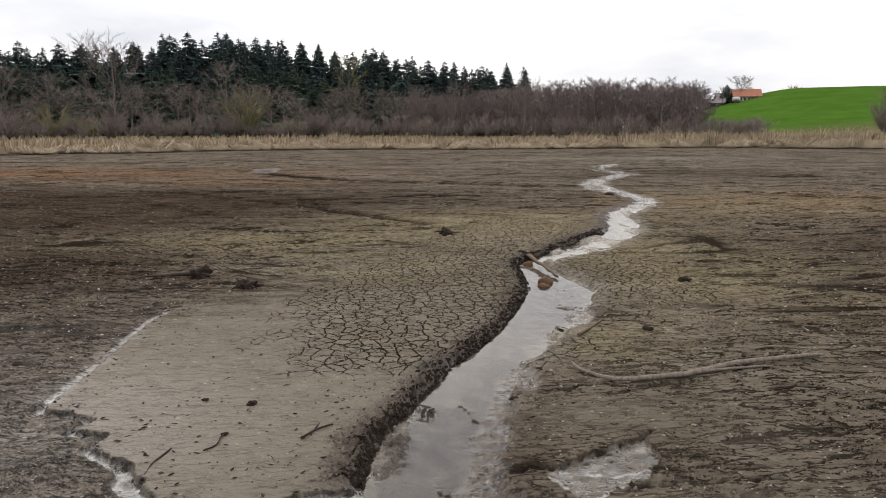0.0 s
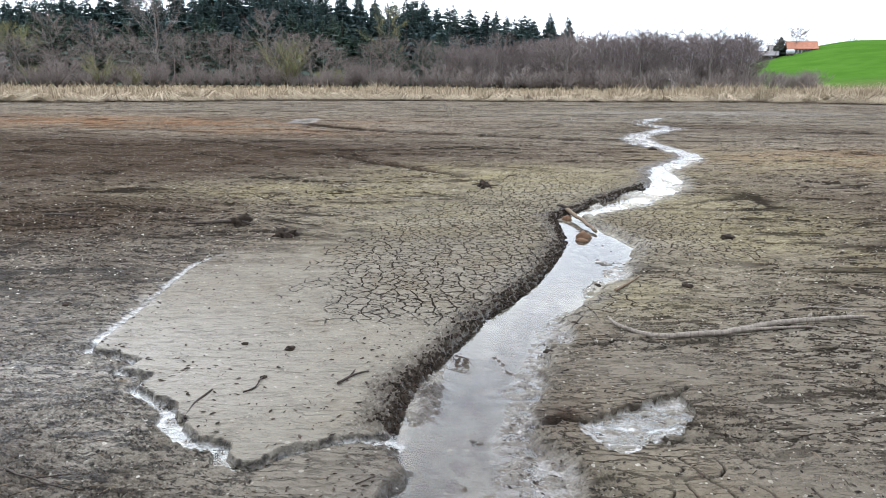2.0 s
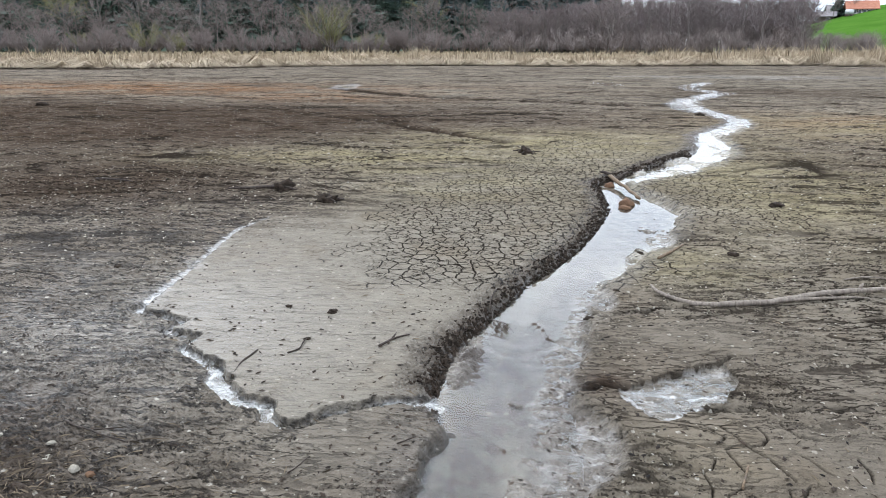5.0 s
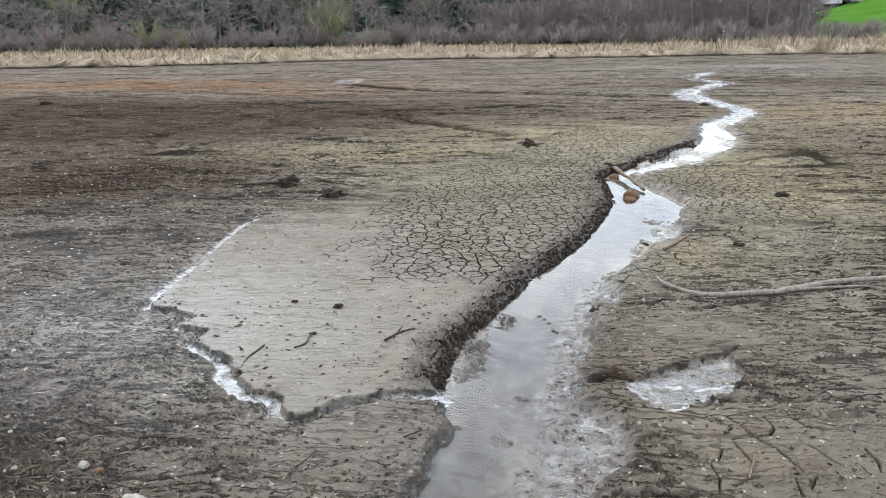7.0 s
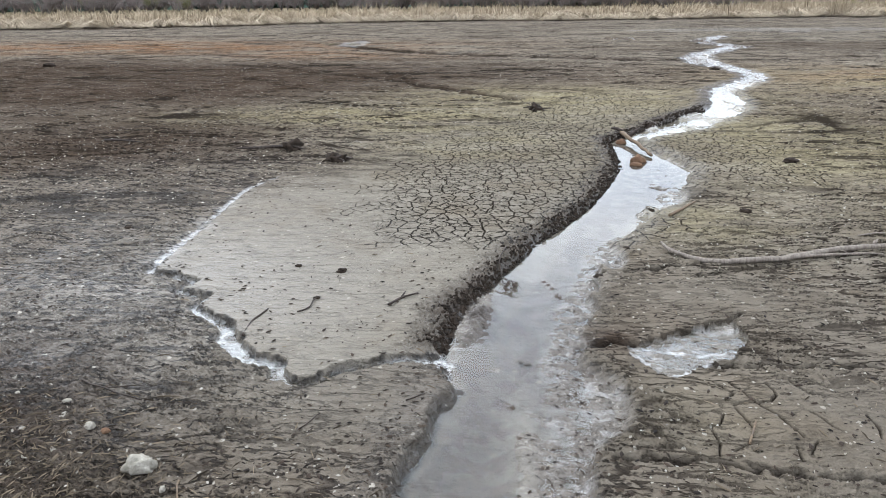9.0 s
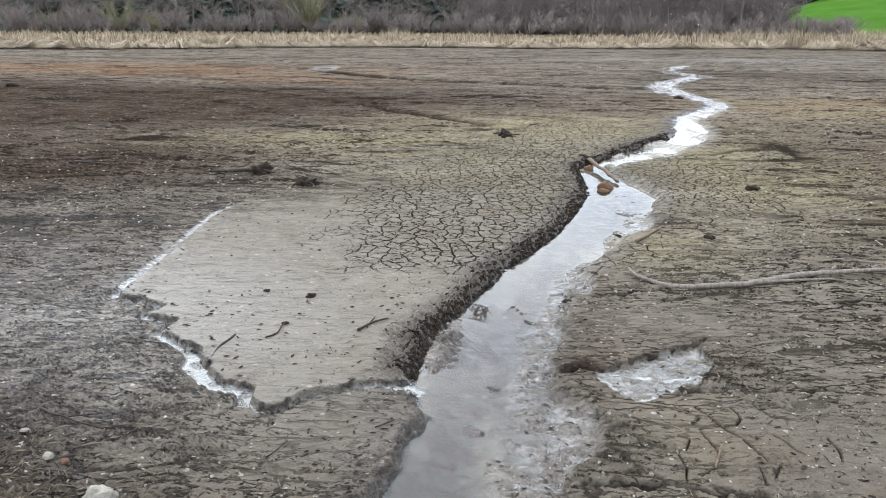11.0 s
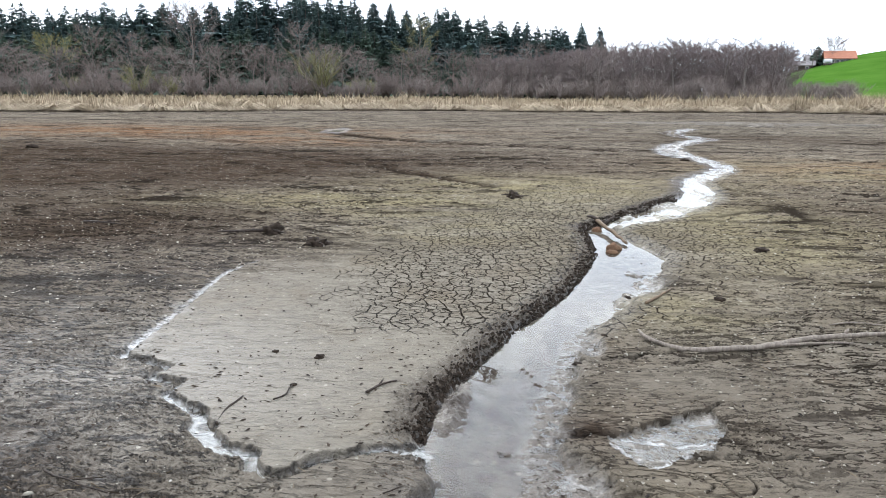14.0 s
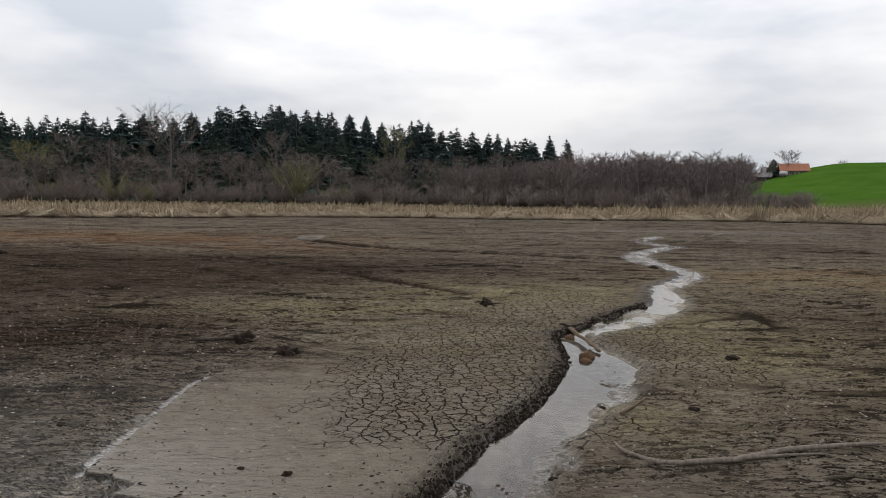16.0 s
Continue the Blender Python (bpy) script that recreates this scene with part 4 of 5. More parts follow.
def clod(x, y, size, label, seed, flat=0.45):
    ob = new("mud_clod", mesh_of("mud_clod", lump(size, size * 0.75, size * flat, seed, 0.5, 4), CLOD))
    ob.matrix_world = pose(x, y, high(x, y) + size * flat * 0.25, 0, 0, seed * 57)
    tagged(ob, label, "clod", "clods on the mud")


for cx, cy, cs in ((-1.58, 6.27, 0.055), (-2.06, 6.4, 0.035), (3.03, 8.58, 0.07), (4.64, 11.48, 0.13), (-1.66, 5.6, 0.03), (-2.09, 15.94, 0.07),
                   (-18.9, 27.85, 0.22), (0.18, 4.72, 0.03), (7.55, 26.6, 0.18), (1.35, 7.2, 0.04), (1.9, 8.7, 0.05), (-4.5, 7.55, 0.06), (0.95, 6.35, 0.05)):
    clod(cx, cy, cs, "small dark lump of mud and roots", cx * 3.1 + cy)


def drift_tuft():
    """Dead leaves and stalks caught at the foot of the bank."""
    o = thing("leaf_tuft", 0.06, 6.2, LEVEL, "dark wet dead leaves caught at the water's edge", "leaves")
    for k in range(9):
        a, d = k * 2.4, 0.04 + 0.02 * (k % 4)
        part("leaf", lump(0.028, 0.016, 0.008, k * 1.7, 0.5, 3, 2), LEAF, o).matrix_local = pose(d * math.cos(a) + 0.03, d * math.sin(a), 0.012 + 0.006 * (k % 3), 30 * (k % 3) - 30, 20, k * 40)
    for k in range(4):
        e = Vector((-0.12 + 0.05 * k, 0.08 - 0.03 * k, 0.08))
        part("stalk", tube(bmesh.new(), [e, e + Vector((0.06, -0.06, 0.0)), e + Vector((0.12, -0.12, -0.06))], [0.004, 0.004, 0.003], 5), BARK_DARK, o)


drift_tuft()
for lx, ly in ((0.42, 6.35), (0.46, 6.28), (0.49, 6.19), (0.55, 5.98), (0.52, 6.02), (0.1, 4.1), (0.16, 4.74), (0.22, 4.7)):
    ob = new("floating_leaf", mesh_of("floating_leaf", lump(0.026, 0.016, 0.006, lx * 40, 0.5, 3, 2), LEAF))
    ob.matrix_world = pose(lx, ly, LEVEL + 0.005, 8, 5, lx * 900)
    tagged(ob, "dark dead leaf floating on the stream", "leaf", "leaves on the stream")


# ---- scattered bits ----
def scatter(name, count, density, size, squash, material, label, lift=0.3, seed=1, box=(-9, 9, 2.7, 18)):
    """Small bent flakes lying about on the mud: one mesh."""
    g = np.random.default_rng(seed)
    n = count * 40
    # even in angle and thinning out with distance, as one walks from the bank
    yy = box[2] * (box[3] / box[2]) ** g.random(n)
    xx = yy * (g.random(n) * 1.9 - 1.0)
    keep = g.random(n) < density(xx, yy)
    xx, yy = xx[keep][:count], yy[keep][:count]
    zz, mask = terrain(xx, yy)
    ok = zz > LEVEL - 0.005
    xx, yy, zz = xx[ok], yy[ok], zz[ok]
    verts, faces = [], []
    for x, y, z in zip(xx, yy, zz):
        s = size * (0.45 + 1.1 * g.random() ** 2) * (1 + y * 0.035)
        a, w = g.random() * 6.283, squash * (0.6 + 0.8 * g.random())
        c, d = math.cos(a), math.sin(a)
        i = len(verts)
        h = s * lift
        for u, v, k in ((-1, 0, 0.1 * g.random()), (-0.3, w, 0.6 * g.random()), (0.9, w * 0.5, g.random()), (1.1, -w * 0.3, 0.5 * g.random()), (0.1, -w, 0.2), (0, 0, 0.9)):
            verts.append((x + s * (u * c - v * d), y + s * (u * d + v * c), z + 0.002 + h * k))
        for p, q in ((0, 1), (1, 2), (2, 3), (3, 4), (4, 0)):
            faces.append((i + 5, i + q, i + p))
    ob = new(name, raw_mesh(name, verts, faces, material))
    return tagged(ob, label, "debris", kind="stuff")


def near_litter(x, y):
    return np.clip(0.01 + blob(x, y, -3.4, 2.9, 1.2, 0.7), 0, 1)


def anywhere(x, y):
    return np.clip(0.55 + 0.45 * fbm(x * 0.8, y * 0.8, 2) + 0.4 * (x < -3) - 0.25 * blob(x, y, -1.5, 8, 1.5, 2.5), 0.08, 1)


scatter("leaf_scraps", 7000, anywhere, 0.017, 0.45, LEAF, "dark scraps of dead leaf strewn on mud", 0.45, 3)
scatter("leaf_scraps", 800, lambda x, y: ease(0.5, 0.0, np.abs(along(STREAM, x, y)[0] - 0.12)), 0.012, 0.5, LEAF, "dark scraps of dead leaf along the water", 0.6, 9)
scatter("shell_bits", 2600, lambda x, y: np.clip(0.25 + 0.8 * (x < -2.5) - 0.2 * (y < 15), 0.05, 1), 0.013, 0.6, SHELL, "pale chips of shell and leaf on dark mud", 0.7, 14, (-9, 9, 9, 36))
scatter("shell_bits", 2400, anywhere, 0.009, 0.6, SHELL, "pale broken shells and grit on mud", 0.3, 4)
scatter("dry_litter", 170, near_litter, 0.05, 0.04, LITTER, "longer pale dry sticks at the bank's foot", 0.25, 25, (-6, 0, 2.7, 6))
scatter("dry_litter", 2200, near_litter, 0.030, 0.07, LITTER, "dry twigs and straw litter at the bank's foot", 0.3, 5, (-6, 0, 2.7, 7))


def bank_crumbs(count, seed):
    """Clods broken off the steep bank: one mesh."""
    g = np.random.default_rng(seed)
    line = [p for p in STREAM if 4.7 < p[1] < 18]
    verts, faces = [], []
    cube = [(-1, -1, -0.5), (1, -0.8, -0.5), (0.9, 1, -0.5), (-0.8, 0.9, -0.5), (-0.5, -0.6, 0.7), (0.6, -0.4, 0.8), (0.4, 0.6, 0.6), (-0.6, 0.4, 0.8)]
    quads = [(0, 1, 5, 4), (1, 2, 6, 5), (2, 3, 7, 6), (3, 0, 4, 7), (4, 5, 6, 7)]
    k = g.integers(0, len(line) - 1, count)
    t, off = g.random(count), np.abs(g.normal(size=count)) * 0.085 - 0.01
    pts = []
    for i, u, e in zip(k, t, off):
        (ax, ay, aw), (bx, by, bw) = line[i], line[i + 1]
        ln = math.hypot(bx - ax, by - ay)
        d = aw + u * (bw - aw) + e
        pts.append((ax + u * (bx - ax) - (by - ay) / ln * d, ay + u * (by - ay) + (bx - ax) / ln * d))
    pts = np.array(pts)
    zz = terrain(pts[:, 0], pts[:, 1])[0]
    for (x, y), z in zip(pts, zz):
        s = (0.006 + 0.013 * g.random() ** 2) * (1 + 0.04 * y)
        a = g.random() * 6.283
        c, d = math.cos(a) * s, math.sin(a) * s
        n = len(verts)
        for u, v, w in cube:
            u, v, w = u + 0.4 * g.normal(), v + 0.4 * g.normal(), w + 0.3 * g.normal()
            verts.append((x + u * c - v * d, y + u * d + v * c, z + (w + 0.25) * s * 0.8))
        faces += [tuple(n + q for q in f) for f in quads]
    return tagged(new("bank_crumbs", raw_mesh("bank_crumbs", verts, faces, CLOD)), "dark crumbled clods along the cut bank", "debris", kind="stuff")


bank_crumbs(3800, 15)

# ---- reeds along the shore ----
def reed_belt(name, label, x0, x1, count, seed, standing):
    g = np.random.default_rng(seed)
    cx = x0 + (x1 - x0) * g.random(count)
    back = g.random(count) ** 1.3
    depth = 1.6 + 10.5 * back if standing else 0.1 + 1.1 * back
    cy = shore(cx) + depth
    cz = terrain(cx, cy)[0]
    verts, faces = [], []
    gust = fbm(cx * 0.35, cy * 0.35, 3)
    if not standing:
        cx = x0 + (x1 - x0) * (np.arange(count) + 0.8 * g.random(count)) / count
        cy = shore(cx) + depth
        cz = terrain(cx, cy)[0]
    for x, y, z, w, k in zip(cx, cy, cz, gust, range(count)):
        tall = (0.5 + 1.1 * g.random() ** 2) * (1 + 0.5 * w) + 0.35 * (x > 22) + 0.5 * (x > 34)
        way = (g.choice((-1.0, 1.0)) * (1.2 + 0.3 * g.normal())) if not standing else g.normal()
        for _ in range(24 if standing else 110):
            if standing:
                h = tall * (0.55 + 0.5 * g.random())
                lean = Vector((0.35 * math.sin(way) + g.normal() * 0.25, g.normal() * 0.2 - 0.12, 0)) * h
                bx, by = x + g.normal() * 0.8, y + g.normal() * 0.6
                mid = Vector((bx, by, z + h * 0.62)) + lean * 0.3
                tip = Vector((bx, by, z + h)) + lean
                if g.random() < 0.3:
                    tip.z -= h * 0.5
                    tip += lean
            else:
                # a tussock combed over to one side, its ends hanging down to the mud
                a = way + g.normal() * 0.3
                length = (1.0 + 1.3 * g.random()) * (0.7 + 0.6 * tall)
                bx, by = x + g.normal() * 0.35, y + 0.5 + g.normal() * 0.25
                crest = (0.30 + 0.34 * g.random()) * (0.5 + 0.6 * tall)
                mid = Vector((bx + math.sin(a) * length * 0.5, by - math.cos(a) * length * 0.35, z + crest))
                tip = Vector((bx + math.sin(a) * length * 1.15, by - 0.3 - abs(math.cos(a)) * length * 0.75, max(z - 0.3, 0.05) + 0.12 * g.random()))
            wd = (0.016 + 0.018 * g.random()) * (1.0 if standing else 1.1)
            side = Vector((wd, wd * 0.4 * g.normal(), 0))
            i = len(verts)
            verts += [(bx - side.x, by - side.y, z - 0.05), (bx + side.x, by + side.y, z - 0.05), tuple(mid - side), tuple(mid + side), tuple(tip)]
            faces += [(i, i + 1, i + 3, i + 2), (i + 2, i + 3, i + 4)]
    ob = new(name, raw_mesh(name, verts, faces, REED))
    return tagged(ob, label, "reeds", kind="stuff")


reed_belt("standing_reeds", "dry straw-coloured reeds standing along the shore", -72, 66, 1700, 11, True)
reed_belt("fallen_reeds", "dry pale reeds laid over the pond's edge", -72, 66, 190, 12, False)


# ---- trees ----
def spruce(h, seed, material, name="spruce_tree", label="dark green spruce in the dense wood", wide=0.23):
    """Trunk and tiers of drooping boughs with hanging sprays."""
    g = random.Random(seed)
    o = new(name)
    tagged(o, label, "tree", "conifers of the wood")
    bm = tube(bmesh.new(), [(0, 0, -0.4), (0, 0, h * 0.5), (0, 0, h * 0.98)], [h * 0.014, h * 0.009, 0.02], 6)
    part("trunk", bm, TRUNK, o)
    verts, faces = [], []
    z = h * 0.10
    while z < h * 0.985:
        f = z / h
        reach = 1.2 * h * wide * (1 - f) ** 0.82 * (0.75 + 0.5 * g.random())
        boughs = 9 if f < 0.8 else 7
        for _ in range(boughs):
            a = g.random() * 6.283
            c, s = math.cos(a), math.sin(a)
            ln = reach * (0.6 + 0.55 * g.random()) + 0.12
            wd = ln * 0.32 + 0.05
            lift, droop = 0.12 * ln, (0.22 + 0.2 * g.random()) * ln * (1.3 - f)
            z0 = z + g.random() * 0.4
            i = len(verts)
            prof = ((0.0, 0.12, 0.0), (0.45, 1.0, lift - droop * 0.3), (0.8, 0.75, -droop * 0.7), (1.05, 0.0, -droop + lift * 0.5))
            for u, v, dz in prof:
                for sg in (-1, 1):
                    sag = -0.25 * wd * abs(v) - 0.1 * g.random()
                    verts.append((c * u * ln - s * sg * v * wd, s * u * ln + c * sg * v * wd, z0 + dz + sag))
            verts_mid = i
            for k in range(3):
                b = verts_mid + 2 * k
                faces.append((b, b + 1, b + 3, b + 2))
            # hanging sprays along the bough
            for k in range(3):
                u = 0.35 + 0.28 * k
                px, py = c * u * ln, s * u * ln
                j = len(verts)
                e = g.uniform(-1, 1) * wd * 0.8
                x, y = px - s * e, py + c * e
                zz = z0 - droop * u * 0.8
                verts.extend([(x - c * 0.12 * ln, y - s * 0.12 * ln, zz), (x + c * 0.12 * ln, y + s * 0.12 * ln, zz - 0.1), (x + g.uniform(-0.1, 0.1), y, zz - 0.12 - (0.2 + 0.25 * g.random()) * min(ln, 2.0))])
                faces.append((j, j + 1, j + 2))
        z += h * 0.028 * (0.8 + 0.5 * g.random()) * (1.15 - 0.5 * f)
    j = len(verts)
    verts.extend([(-0.12, 0, h * 0.95), (0.12, 0, h * 0.95), (0, 0.12, h * 0.95), (0, 0, h * 1.02)])
    faces.extend([(j, j + 1, j + 3), (j + 1, j + 2, j + 3), (j + 2, j, j + 3)])
    crown = new("crown", raw_mesh("crown", verts, faces, material))
    crown.parent = o
    return o


def bare_tree(h, seed, twig, name="bare_tree", label="leafless brown tree at the wood's edge", spread=0.28, low=0.25, sprays=13, lean=0.0, group="bare trees at the wood's edge"):
    """Trunk with limbs, and a crown of fine twigs."""
    g = random.Random(seed)
    o = new(name)
    tagged(o, label, "tree", group)
    bm = bmesh.new()
    bend = [Vector((lean * h * t * t + 0.02 * h * math.sin(3 * t + seed), 0.015 * h * math.sin(4 * t + seed * 2), h * t - 0.3 * (t == 0))) for t in (0, 0.25, 0.5, 0.75, 0.97)]
    tube(bm, bend, [h * 0.014, h * 0.011, h * 0.008, h * 0.005, 0.012], 6)
    verts, faces = [], []

    def twig_at(p, d, ln, w):
        r = p + d * ln + Vector((0, 0, ln * 0.1))
        s = d.cross(Vector((g.uniform(-1, 1), g.uniform(-1, 1), g.uniform(-1, 1)))).normalized() * w
        i = len(verts)
        verts.extend([tuple(p - s), tuple(p + s), tuple(r)])
        faces.append((i, i + 1, i + 2))

    limbs = 18
    for n in range(limbs):
        f = low + (0.9 - low) * (n + g.random()) / limbs
        k = min(int(f * 4), 3)
        p = bend[k].lerp(bend[k + 1], f * 4 - k)
        a = n * 2.4 + g.random()
        up = 0.45 + 0.4 * g.random() + f * 0.6
        d = Vector((math.cos(a), math.sin(a), up)).normalized()
        # the crown is egg-shaped: limbs end on its skin
        ln = h * spread * (0.55 + 0.75 * math.sin(math.pi * min(1, 0.25 + 0.8 * (f - low) / (1 - low)))) * (0.85 + 0.3 * g.random())
        ln = min(ln, (h * 0.98 - p.z) / max(d.z + 0.12, 0.2)) + 0.3
        mid = p + d * ln * 0.5 + Vector((0, 0, -0.04 * ln))
        end = p + d * ln + Vector((0, 0, 0.1 * ln))
        r = h * 0.0045 * (1.2 - 0.6 * f)
        tube(bm, [p, mid, end], [r, r * 0.6, 0.010], 3)
        for m in range(5):
            t = 0.25 + 0.16 * m + 0.1 * g.random()
            q = p.lerp(end, t)
            e = (d + Vector((g.uniform(-1, 1), g.uniform(-1, 1), g.uniform(-0.4, 0.6))) * 0.9).normalized()
            sl = ln * 0.45 * (1.15 - 0.5 * t) + 0.2
            twig_at(q, e, sl, 0.026)
            for _ in range(sprays):
                u = 0.1 + 0.9 * g.random()
                e2 = (e + Vector((g.uniform(-1, 1), g.uniform(-1, 1), g.uniform(-0.5, 0.8)))).normalized()
                twig_at(q + e * sl * u, e2, sl * (0.25 + 0.35 * g.random()) + 0.2, 0.016)
    part("trunk", bm, TRUNK, o)
    crown = new("crown", raw_mesh("crown", verts, faces, twig))
    crown.parent = o
    return o


def shrub(h, seed, twig, label):
    g = random.Random(seed)
    o = new("shrub")
    tagged(o, label, "shrub", "shrubs behind the reeds")
    bm = bmesh.new()
    verts, faces = [], []
    for n in range(14):
        a, lean = g.random() * 6.283, 0.2 + 0.5 * g.random()
        d = Vector((math.cos(a) * lean, math.sin(a) * lean, 1)).normalized()
        ln = h * (0.6 + 0.45 * g.random())
        tube(bm, [d * -0.1, d * ln * 0.5, d * ln + Vector((0, 0, 0.1))], [0.035, 0.022, 0.008], 4)
        for _ in range(40):
            p = d * ln * (0.2 + 0.8 * g.random())
            e = (d + Vector((g.uniform(-1, 1), g.uniform(-1, 1), g.uniform(-0.3, 0.6)))).normalized()
            s = e.cross(Vector((g.uniform(-1, 1), g.uniform(-1, 1), 0.3))).normalized() * 0.014
            q = p + e * h * (0.15 + 0.2 * g.random())
            i = len(verts)
            verts.extend([tuple(p - s), tuple(p + s), tuple(q)])
            faces.append((i, i + 1, i + 2))
    part("wood", bm, TRUNK, o)
    c = new("crown", raw_mesh("crown", verts, faces, twig))
    c.parent = o
    return o


PLACE = random.Random(21)


def polar(az, d):
    return d * math.sin(radians(az)), d * math.cos(radians(az))


def stand(kinds, az, d, h, used):
    """Puts a copy of one of the kinds, scaled to the height h, at a bearing and a distance."""
    src, h0 = PLACE.choice(kinds)
    x, y = polar(az, d)
    s = h / h0
    m = pose(x, y, high(x, y), 0, 0, PLACE.random() * 360)
    if src not in used:
        used.add(src)
        ob = src
        ob.matrix_world = m
    else:
        ob = copy_thing(src, m)
    ob.scale = (s * PLACE.uniform(1.1, 1.6),) * 2 + (s,)
    return ob


used = set()
SPRUCE = [(spruce(20, 1, NEEDLE), 20), (spruce(20, 2, NEEDLE, wide=0.21), 20), (spruce(20, 3, NEEDLE, wide=0.26), 20), (spruce(20, 4, NEEDLE, wide=0.2), 20)]
FIR = [(spruce(16, 5, PINE, "fir_tree", "green fir below the dark spruces", 0.2), 16), (spruce(16, 6, PINE, "fir_tree", "green fir below the dark spruces", 0.23), 16)]
SKY_AZ = (-42, -30.6, -28, -26, -22, -18.7, -14, -11.5, -9, -4.6, -0.8, 3, 6, 9.3)
SKY_H = (16.5, 17.0, 19.0, 18.0, 18.0, 21.8, 22.4, 20.5, 19.8, 19.4, 17.6, 16.0, 16.0, 14.8)
for row, d0 in enumerate((156, 162, 169, 177)):
    az = -41 + row * 0.4
    while az < (9.6 if row < 3 else 8.5):
        d = d0 + PLACE.uniform(-2, 2)
        h = np.interp(az, SKY_AZ, SKY_H) * d / 160 * (PLACE.uniform(0.86, 1.02) if row > 0 else PLACE.uniform(0.6, 0.9))
        stand(SPRUCE, az, d, h, used)
        az += PLACE.uniform(0.7, 1.45) * (1.0 if row < 3 else 1.3)
az = -41
while az < 5:
    stand(FIR, az, PLACE.uniform(146, 153), PLACE.uniform(8, 14) * (1.0 if az < -5 else 0.8), used)
    az += PLACE.uniform(0.45, 1.0)

BARE = [(bare_tree(12, 31, TWIG), 12), (bare_tree(12, 32, TWIG, spread=0.22), 12), (bare_tree(12, 33, TWIG, spread=0.34, low=0.18), 12), (bare_tree(12, 34, TWIG, spread=0.26, low=0.35), 12)]
ALDER = [(bare_tree(12, 41 + k, TWIG_RED, "alder_tree", "leafless reddish-brown alder in a close stand", 0.2, 0.14, 15, 0, "alders in a close stand"), 12) for k in range(3)]
az = -41
while az < 9:
    h = PLACE.uniform(4.5, 9.5) * PLACE.uniform(0.8, 1.1)
    stand(BARE, az, PLACE.uniform(124, 146), h, used)
    az += PLACE.uniform(0.6, 1.2)
az = -1.0
while az < 22.6:
    t = (az + 1) / 23.6
    h = np.interp(az, (-1, 4, 9, 12, 18, 22.6), (7.0, 8.2, 9.6, 10.2, 10.4, 9.7)) * PLACE.uniform(0.82, 1.03)
    stand(ALDER, az, PLACE.uniform(130, 162), h, used)
    az += PLACE.uniform(0.07, 0.17)
SHRUB = [(shrub(3.2, 51, TWIG, "low leafless brown shrub"), 3.2), (shrub(3.2, 52, TWIG, "low leafless brown shrub"), 3.2)]
GREENISH = [(shrub(3.2, 53, TWIG_GREEN, "low shrub with yellow-green spring buds"), 3.2)]
az = -41
while az < 23:
    stand(SHRUB, az, PLACE.uniform(108, 128), PLACE.uniform(1.8, 4.2), used)
    az += PLACE.uniform(0.3, 0.7)
az = 1.0
while az < 22.4:
    stand(SHRUB, az, PLACE.uniform(134, 165), PLACE.uniform(3.0, 6.5), used)
    az += PLACE.uniform(0.2, 0.5)
for az, d, h in ((-26.8, 118, 4.6), (-24.5, 116, 3.2), (-13.3, 122, 7.5), (-9.5, 112, 3.0), (-11.0, 114, 2.6), (-31, 116, 3.0)):
    stand(GREENISH, az, d, h, used)
for k in range(26):
    stand(SHRUB, PLACE.uniform(22.8, 27.0), PLACE.uniform(118, 150), PLACE.uniform(1.6, 3.4), used)
for az, d, h in ((35.2, 150, 8.0), (36.2, 148, 9.0), (34.6, 146, 6.0)):
    stand(SHRUB, az, d, h, used)

# single trees that stand out
for az, d, h, spread, seed, kind, label in (
        (-22.9, 128, 14.6, 0.33, 61, TWIG, "broad leafless tree before the spruces"),
        (-24.3, 176, 21.8, 0.30, 62, TWIG, "tall leafless crown above the spruces"),
        (-11.4, 178, 21.0, 0.26, 63, TWIG, "tall leafless crown above the spruces"),
        (-5.4, 150, 16.0, 0.24, 64, TWIG_GREEN, "slender tree with pale green buds"),
        (-15.0, 130, 12.6, 0.24, 65, TWIG, "leafless grey tree before the spruces"),
        (-29.8, 128, 10.5, 0.26, 66, TWIG, "leafless grey tree before the spruces")):
    t = bare_tree(h, seed, kind, "bare_tree", label, spread, 0.2, 16)
    x, y = polar(az, d)
    t.matrix_world = pose(x, y, high(x, y), 0, 0, seed * 31)
t = bare_tree(8.2, 71, TWIG_GREEN, "willow_tree", "leaning willow with pale yellow-green shoots", 0.34, 0.45, 12, -0.35)
x, y = polar(-31.6, 118)
t.matrix_world = pose(x, y, high(x, y), 0, 0, 10)


# ---- the farm on the hill ----
def box_bm(x0, x1, y0, y1, z0, z1):
    bm = bmesh.new()
    bmesh.ops.create_cube(bm, size=1)
    for v in bm.verts:
        v.co = Vector(((x0 + x1) / 2 + v.co.x * (x1 - x0), (y0 + y1) / 2 + v.co.y * (y1 - y0), (z0 + z1) / 2 + v.co.z * (z1 - z0)))
    return bm


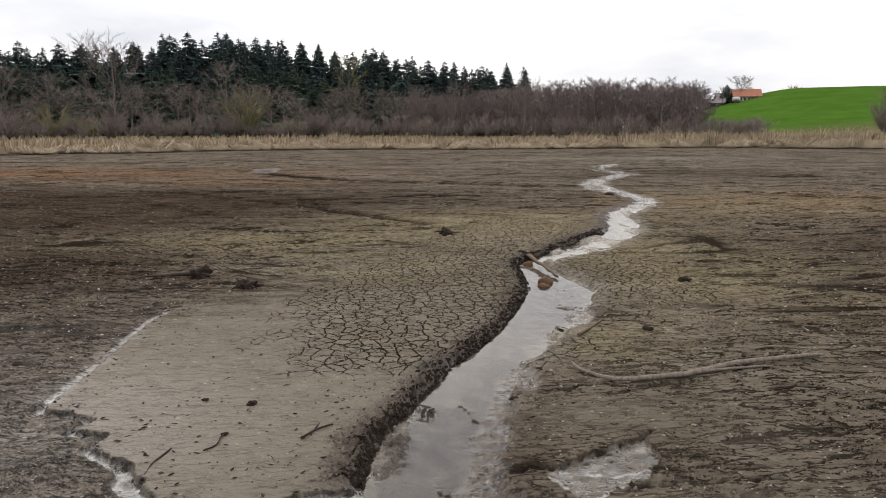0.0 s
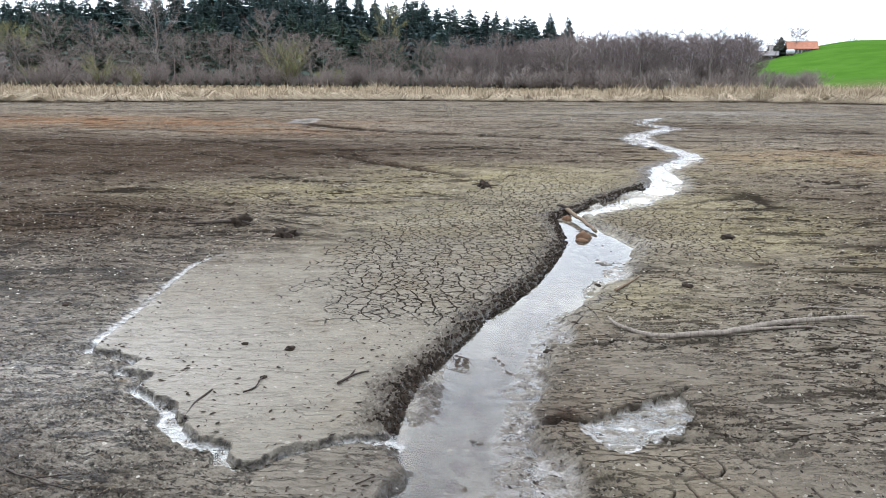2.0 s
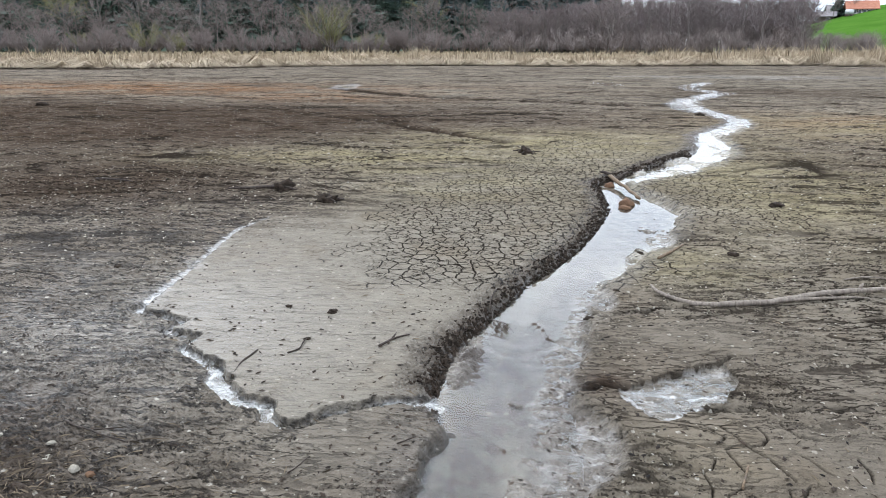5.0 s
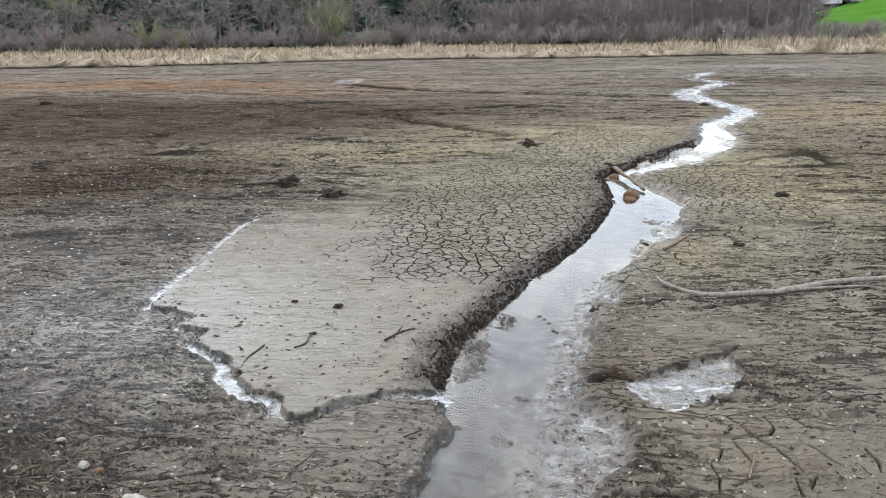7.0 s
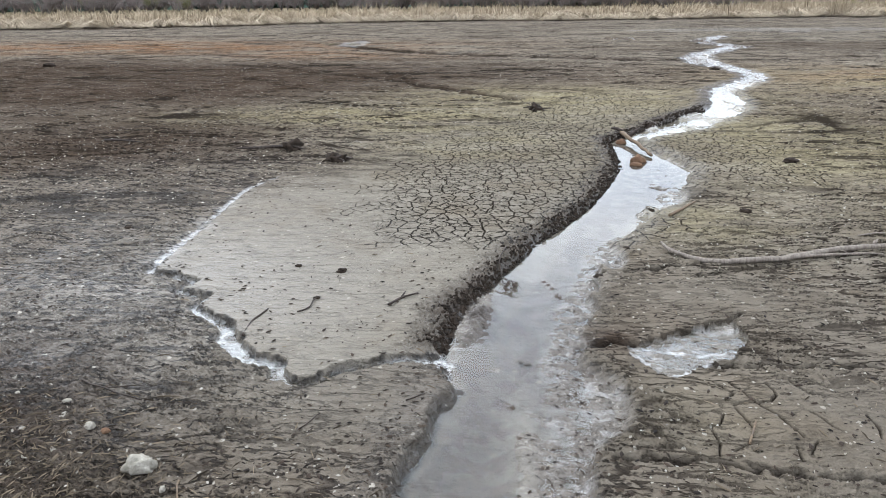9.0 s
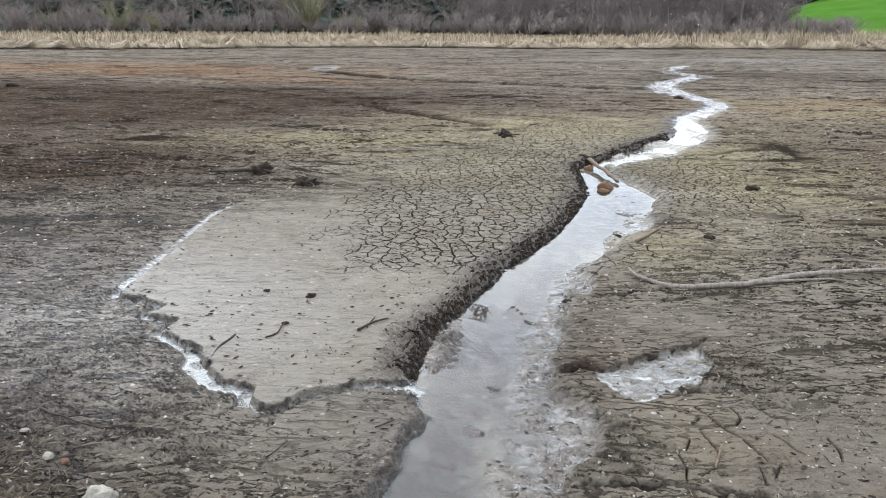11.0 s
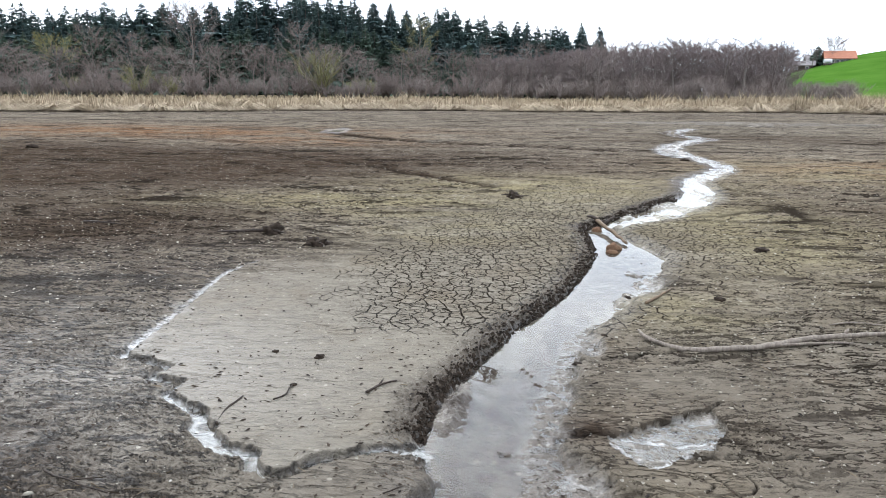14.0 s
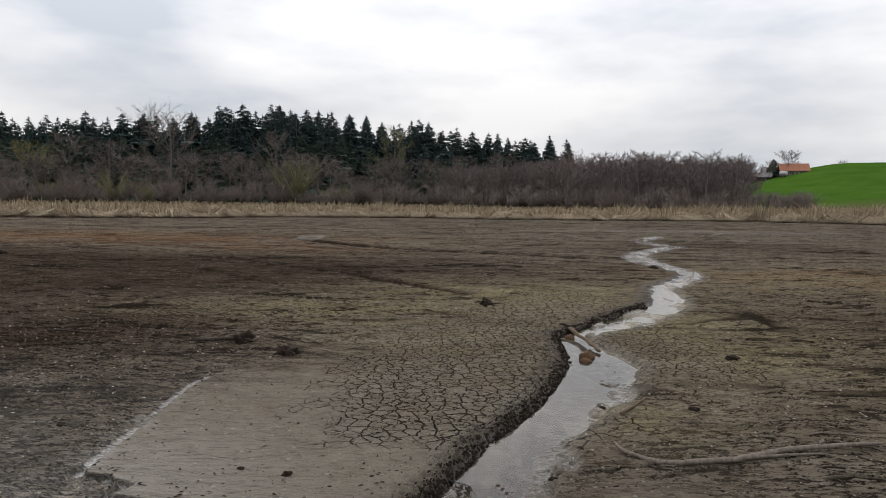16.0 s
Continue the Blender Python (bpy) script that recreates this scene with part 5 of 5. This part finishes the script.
def gable_roof(length, depth, eave, ridge, over, thick):
    """Two slopes with thickness, ridge along x."""
    bm = bmesh.new()
    l, d = length / 2 + over, depth / 2 + over
    drop = (ridge - eave) * over / (depth / 2)
    prof = [(-d, eave - drop), (0, ridge), (d, eave - drop), (d, eave - drop + thick), (0, ridge + thick * 1.2), (-d, eave - drop + thick)]
    ends = [[bm.verts.new((s * l, y, z)) for y, z in prof] for s in (-1, 1)]
    for k in range(6):
        bm.faces.new((ends[0][k], ends[0][(k + 1) % 6], ends[1][(k + 1) % 6], ends[1][k]))
    for e in ends:
        bm.faces.new((e[0], e[1], e[4], e[5]))
        bm.faces.new((e[1], e[2], e[3], e[4]))
    bmesh.ops.recalc_face_normals(bm, faces=bm.faces)
    return bm


def gable_walls(length, depth, eave, ridge):
    bm = bmesh.new()
    prof = [(-depth / 2, -3), (depth / 2, -3), (depth / 2, eave), (0, ridge), (-depth / 2, eave)]
    ends = [[bm.verts.new((s * length / 2, y, z)) for y, z in prof] for s in (-1, 1)]
    for k in range(5):
        bm.faces.new((ends[0][k], ends[0][(k + 1) % 5], ends[1][(k + 1) % 5], ends[1][k]))
    bm.faces.new(ends[0])
    bm.faces.new(ends[1])
    bmesh.ops.recalc_face_normals(bm, faces=bm.faces)
    return bm


def house(name, label, az, d, length, depth, eave, ridge, wall, roof, turn, windows=5, chimney=True, lift=0.0):
    x, y = polar(az, d)
    o = thing(name, x, y, high(x, y) + lift, label, "house", turn=turn)
    part("wall", gable_walls(length, depth, eave, ridge), wall, o, smooth=False)
    part("roof", gable_roof(length, depth, eave, ridge, 0.9, 0.22), roof, o, smooth=False)
    for k in range(windows):
        wx = -length / 2 + length * (k + 0.5) / windows
        w = part("window", box_bm(wx - 0.55, wx + 0.55, -depth / 2 - 0.06, -depth / 2 + 0.02, eave - 1.9, eave - 0.6), PLASTER, o, "white window frame", False)
        part("pane", box_bm(wx - 0.45, wx + 0.45, -depth / 2 - 0.09, -depth / 2 - 0.065, eave - 1.8, eave - 0.7), PANE, w, "dark glass", False)
    if chimney:
        part("chimney", box_bm(1.2, 1.9, 0.4, 1.1, ridge - 1, ridge + 1.1), PLASTER, o, "white plastered chimney", False)
    return o


house("farmhouse", "dark timber farmhouse with an orange tiled roof", 25.5, 288, 8.4, 7.5, 2.2, 4.4, BOARDS, TILE, -18, 6, lift=-0.9)
house("barn", "low barn with a grey tiled roof beside the farmhouse", 24.3, 297, 8.0, 8, 2.4, 4.3, BOARDS, TILE_GREY, -18, 3, False, -0.9)
house("shed", "small dark shed with a pale grey roof", 23.25, 290, 7, 5, 2.4, 3.6, BOARDS, TILE_GREY, -25, 2, False, -0.6)


def wagon(az, d, length, turn):
    x, y = polar(az, d)
    o = thing("farm_trailer", x, y, high(x, y), "white covered farm trailer parked below the house", "trailer", turn=turn)
    bm = box_bm(-length / 2, length / 2, -1, 1, 0.7, 2.3)
    bmesh.ops.bevel(bm, geom=bm.edges[:], offset=0.25, segments=2, affect="EDGES")
    part("cover", bm, WHITE, o)
    for sx in (-0.3, 0.3):
        for sy in (-1.0, 1.0):
            b = bmesh.new()
            bmesh.ops.create_cone(b, cap_ends=True, segments=14, radius1=0.42, radius2=0.42, depth=0.25)
            bmesh.ops.rotate(b, verts=b.verts, matrix=Matrix.Rotation(math.pi / 2, 3, "X"))
            bmesh.ops.translate(b, verts=b.verts, vec=(sx * length, sy, 0.42))
            part("wheel", b, BOARDS, o, "dark rubber wheel")


wagon(24.85, 280, 2.6, -20)
yard = [(bare_tree(7, 81, TWIG, "bare_tree", "leafless tree in front of the barn roof", 0.3, 0.2, 10), 7)]
for az, d, h in ((25.15, 287, 8.5), (25.3, 306, 7.5), (23.9, 284, 6.5)):
    stand(yard, az, d, h, used)
stand([(spruce(9, 83, PINE, "fir_tree", "broad green fir beside the barn", 0.32), 9)], 24.15, 292, 7.0, used)
for az, d, h in ((28.1, 352, 2.6), (28.6, 350, 3.6), (29.0, 352, 3.0), (29.5, 354, 2.0)):
    stand(GREENISH, az, d, h, used)


def pylon(az, d, h):
    x, y = polar(az, d)
    o = thing("power_pylon", x, y, high(x, y) - 1, "grey steel lattice pylon beyond the hill", "pylon", turn=20)
    for sx in (-1, 1):
        for sy in (-1, 1):
            part("leg", tube(bmesh.new(), [(sx * 2.2, sy * 2.2, 0), (sx * 0.5, sy * 0.5, h)], [0.12, 0.08], 4), STEEL, o)
    for k, half in ((0.72, 5.0), (0.86, 4.0), (0.97, 2.6)):
        part("cross_arm", tube(bmesh.new(), [(-half, 0, h * k), (0, 0, h * k + 0.3), (half, 0, h * k)], [0.08, 0.16, 0.08], 4), STEEL, o)
    for k in range(6):
        z0, z1 = h * k / 6, h * (k + 1) / 6
        w0, w1 = 2.2 - 1.7 * k / 6, 2.2 - 1.7 * (k + 1) / 6
        part("brace", tube(bmesh.new(), [(-w0, -w0, z0), (w1, -w1, z1)], [0.06, 0.06], 4), STEEL, o)
        part("brace", tube(bmesh.new(), [(w0, -w0, z0), (-w1, -w1, z1)], [0.06, 0.06], 4), STEEL, o)


pylon(31.3, 620, 26)
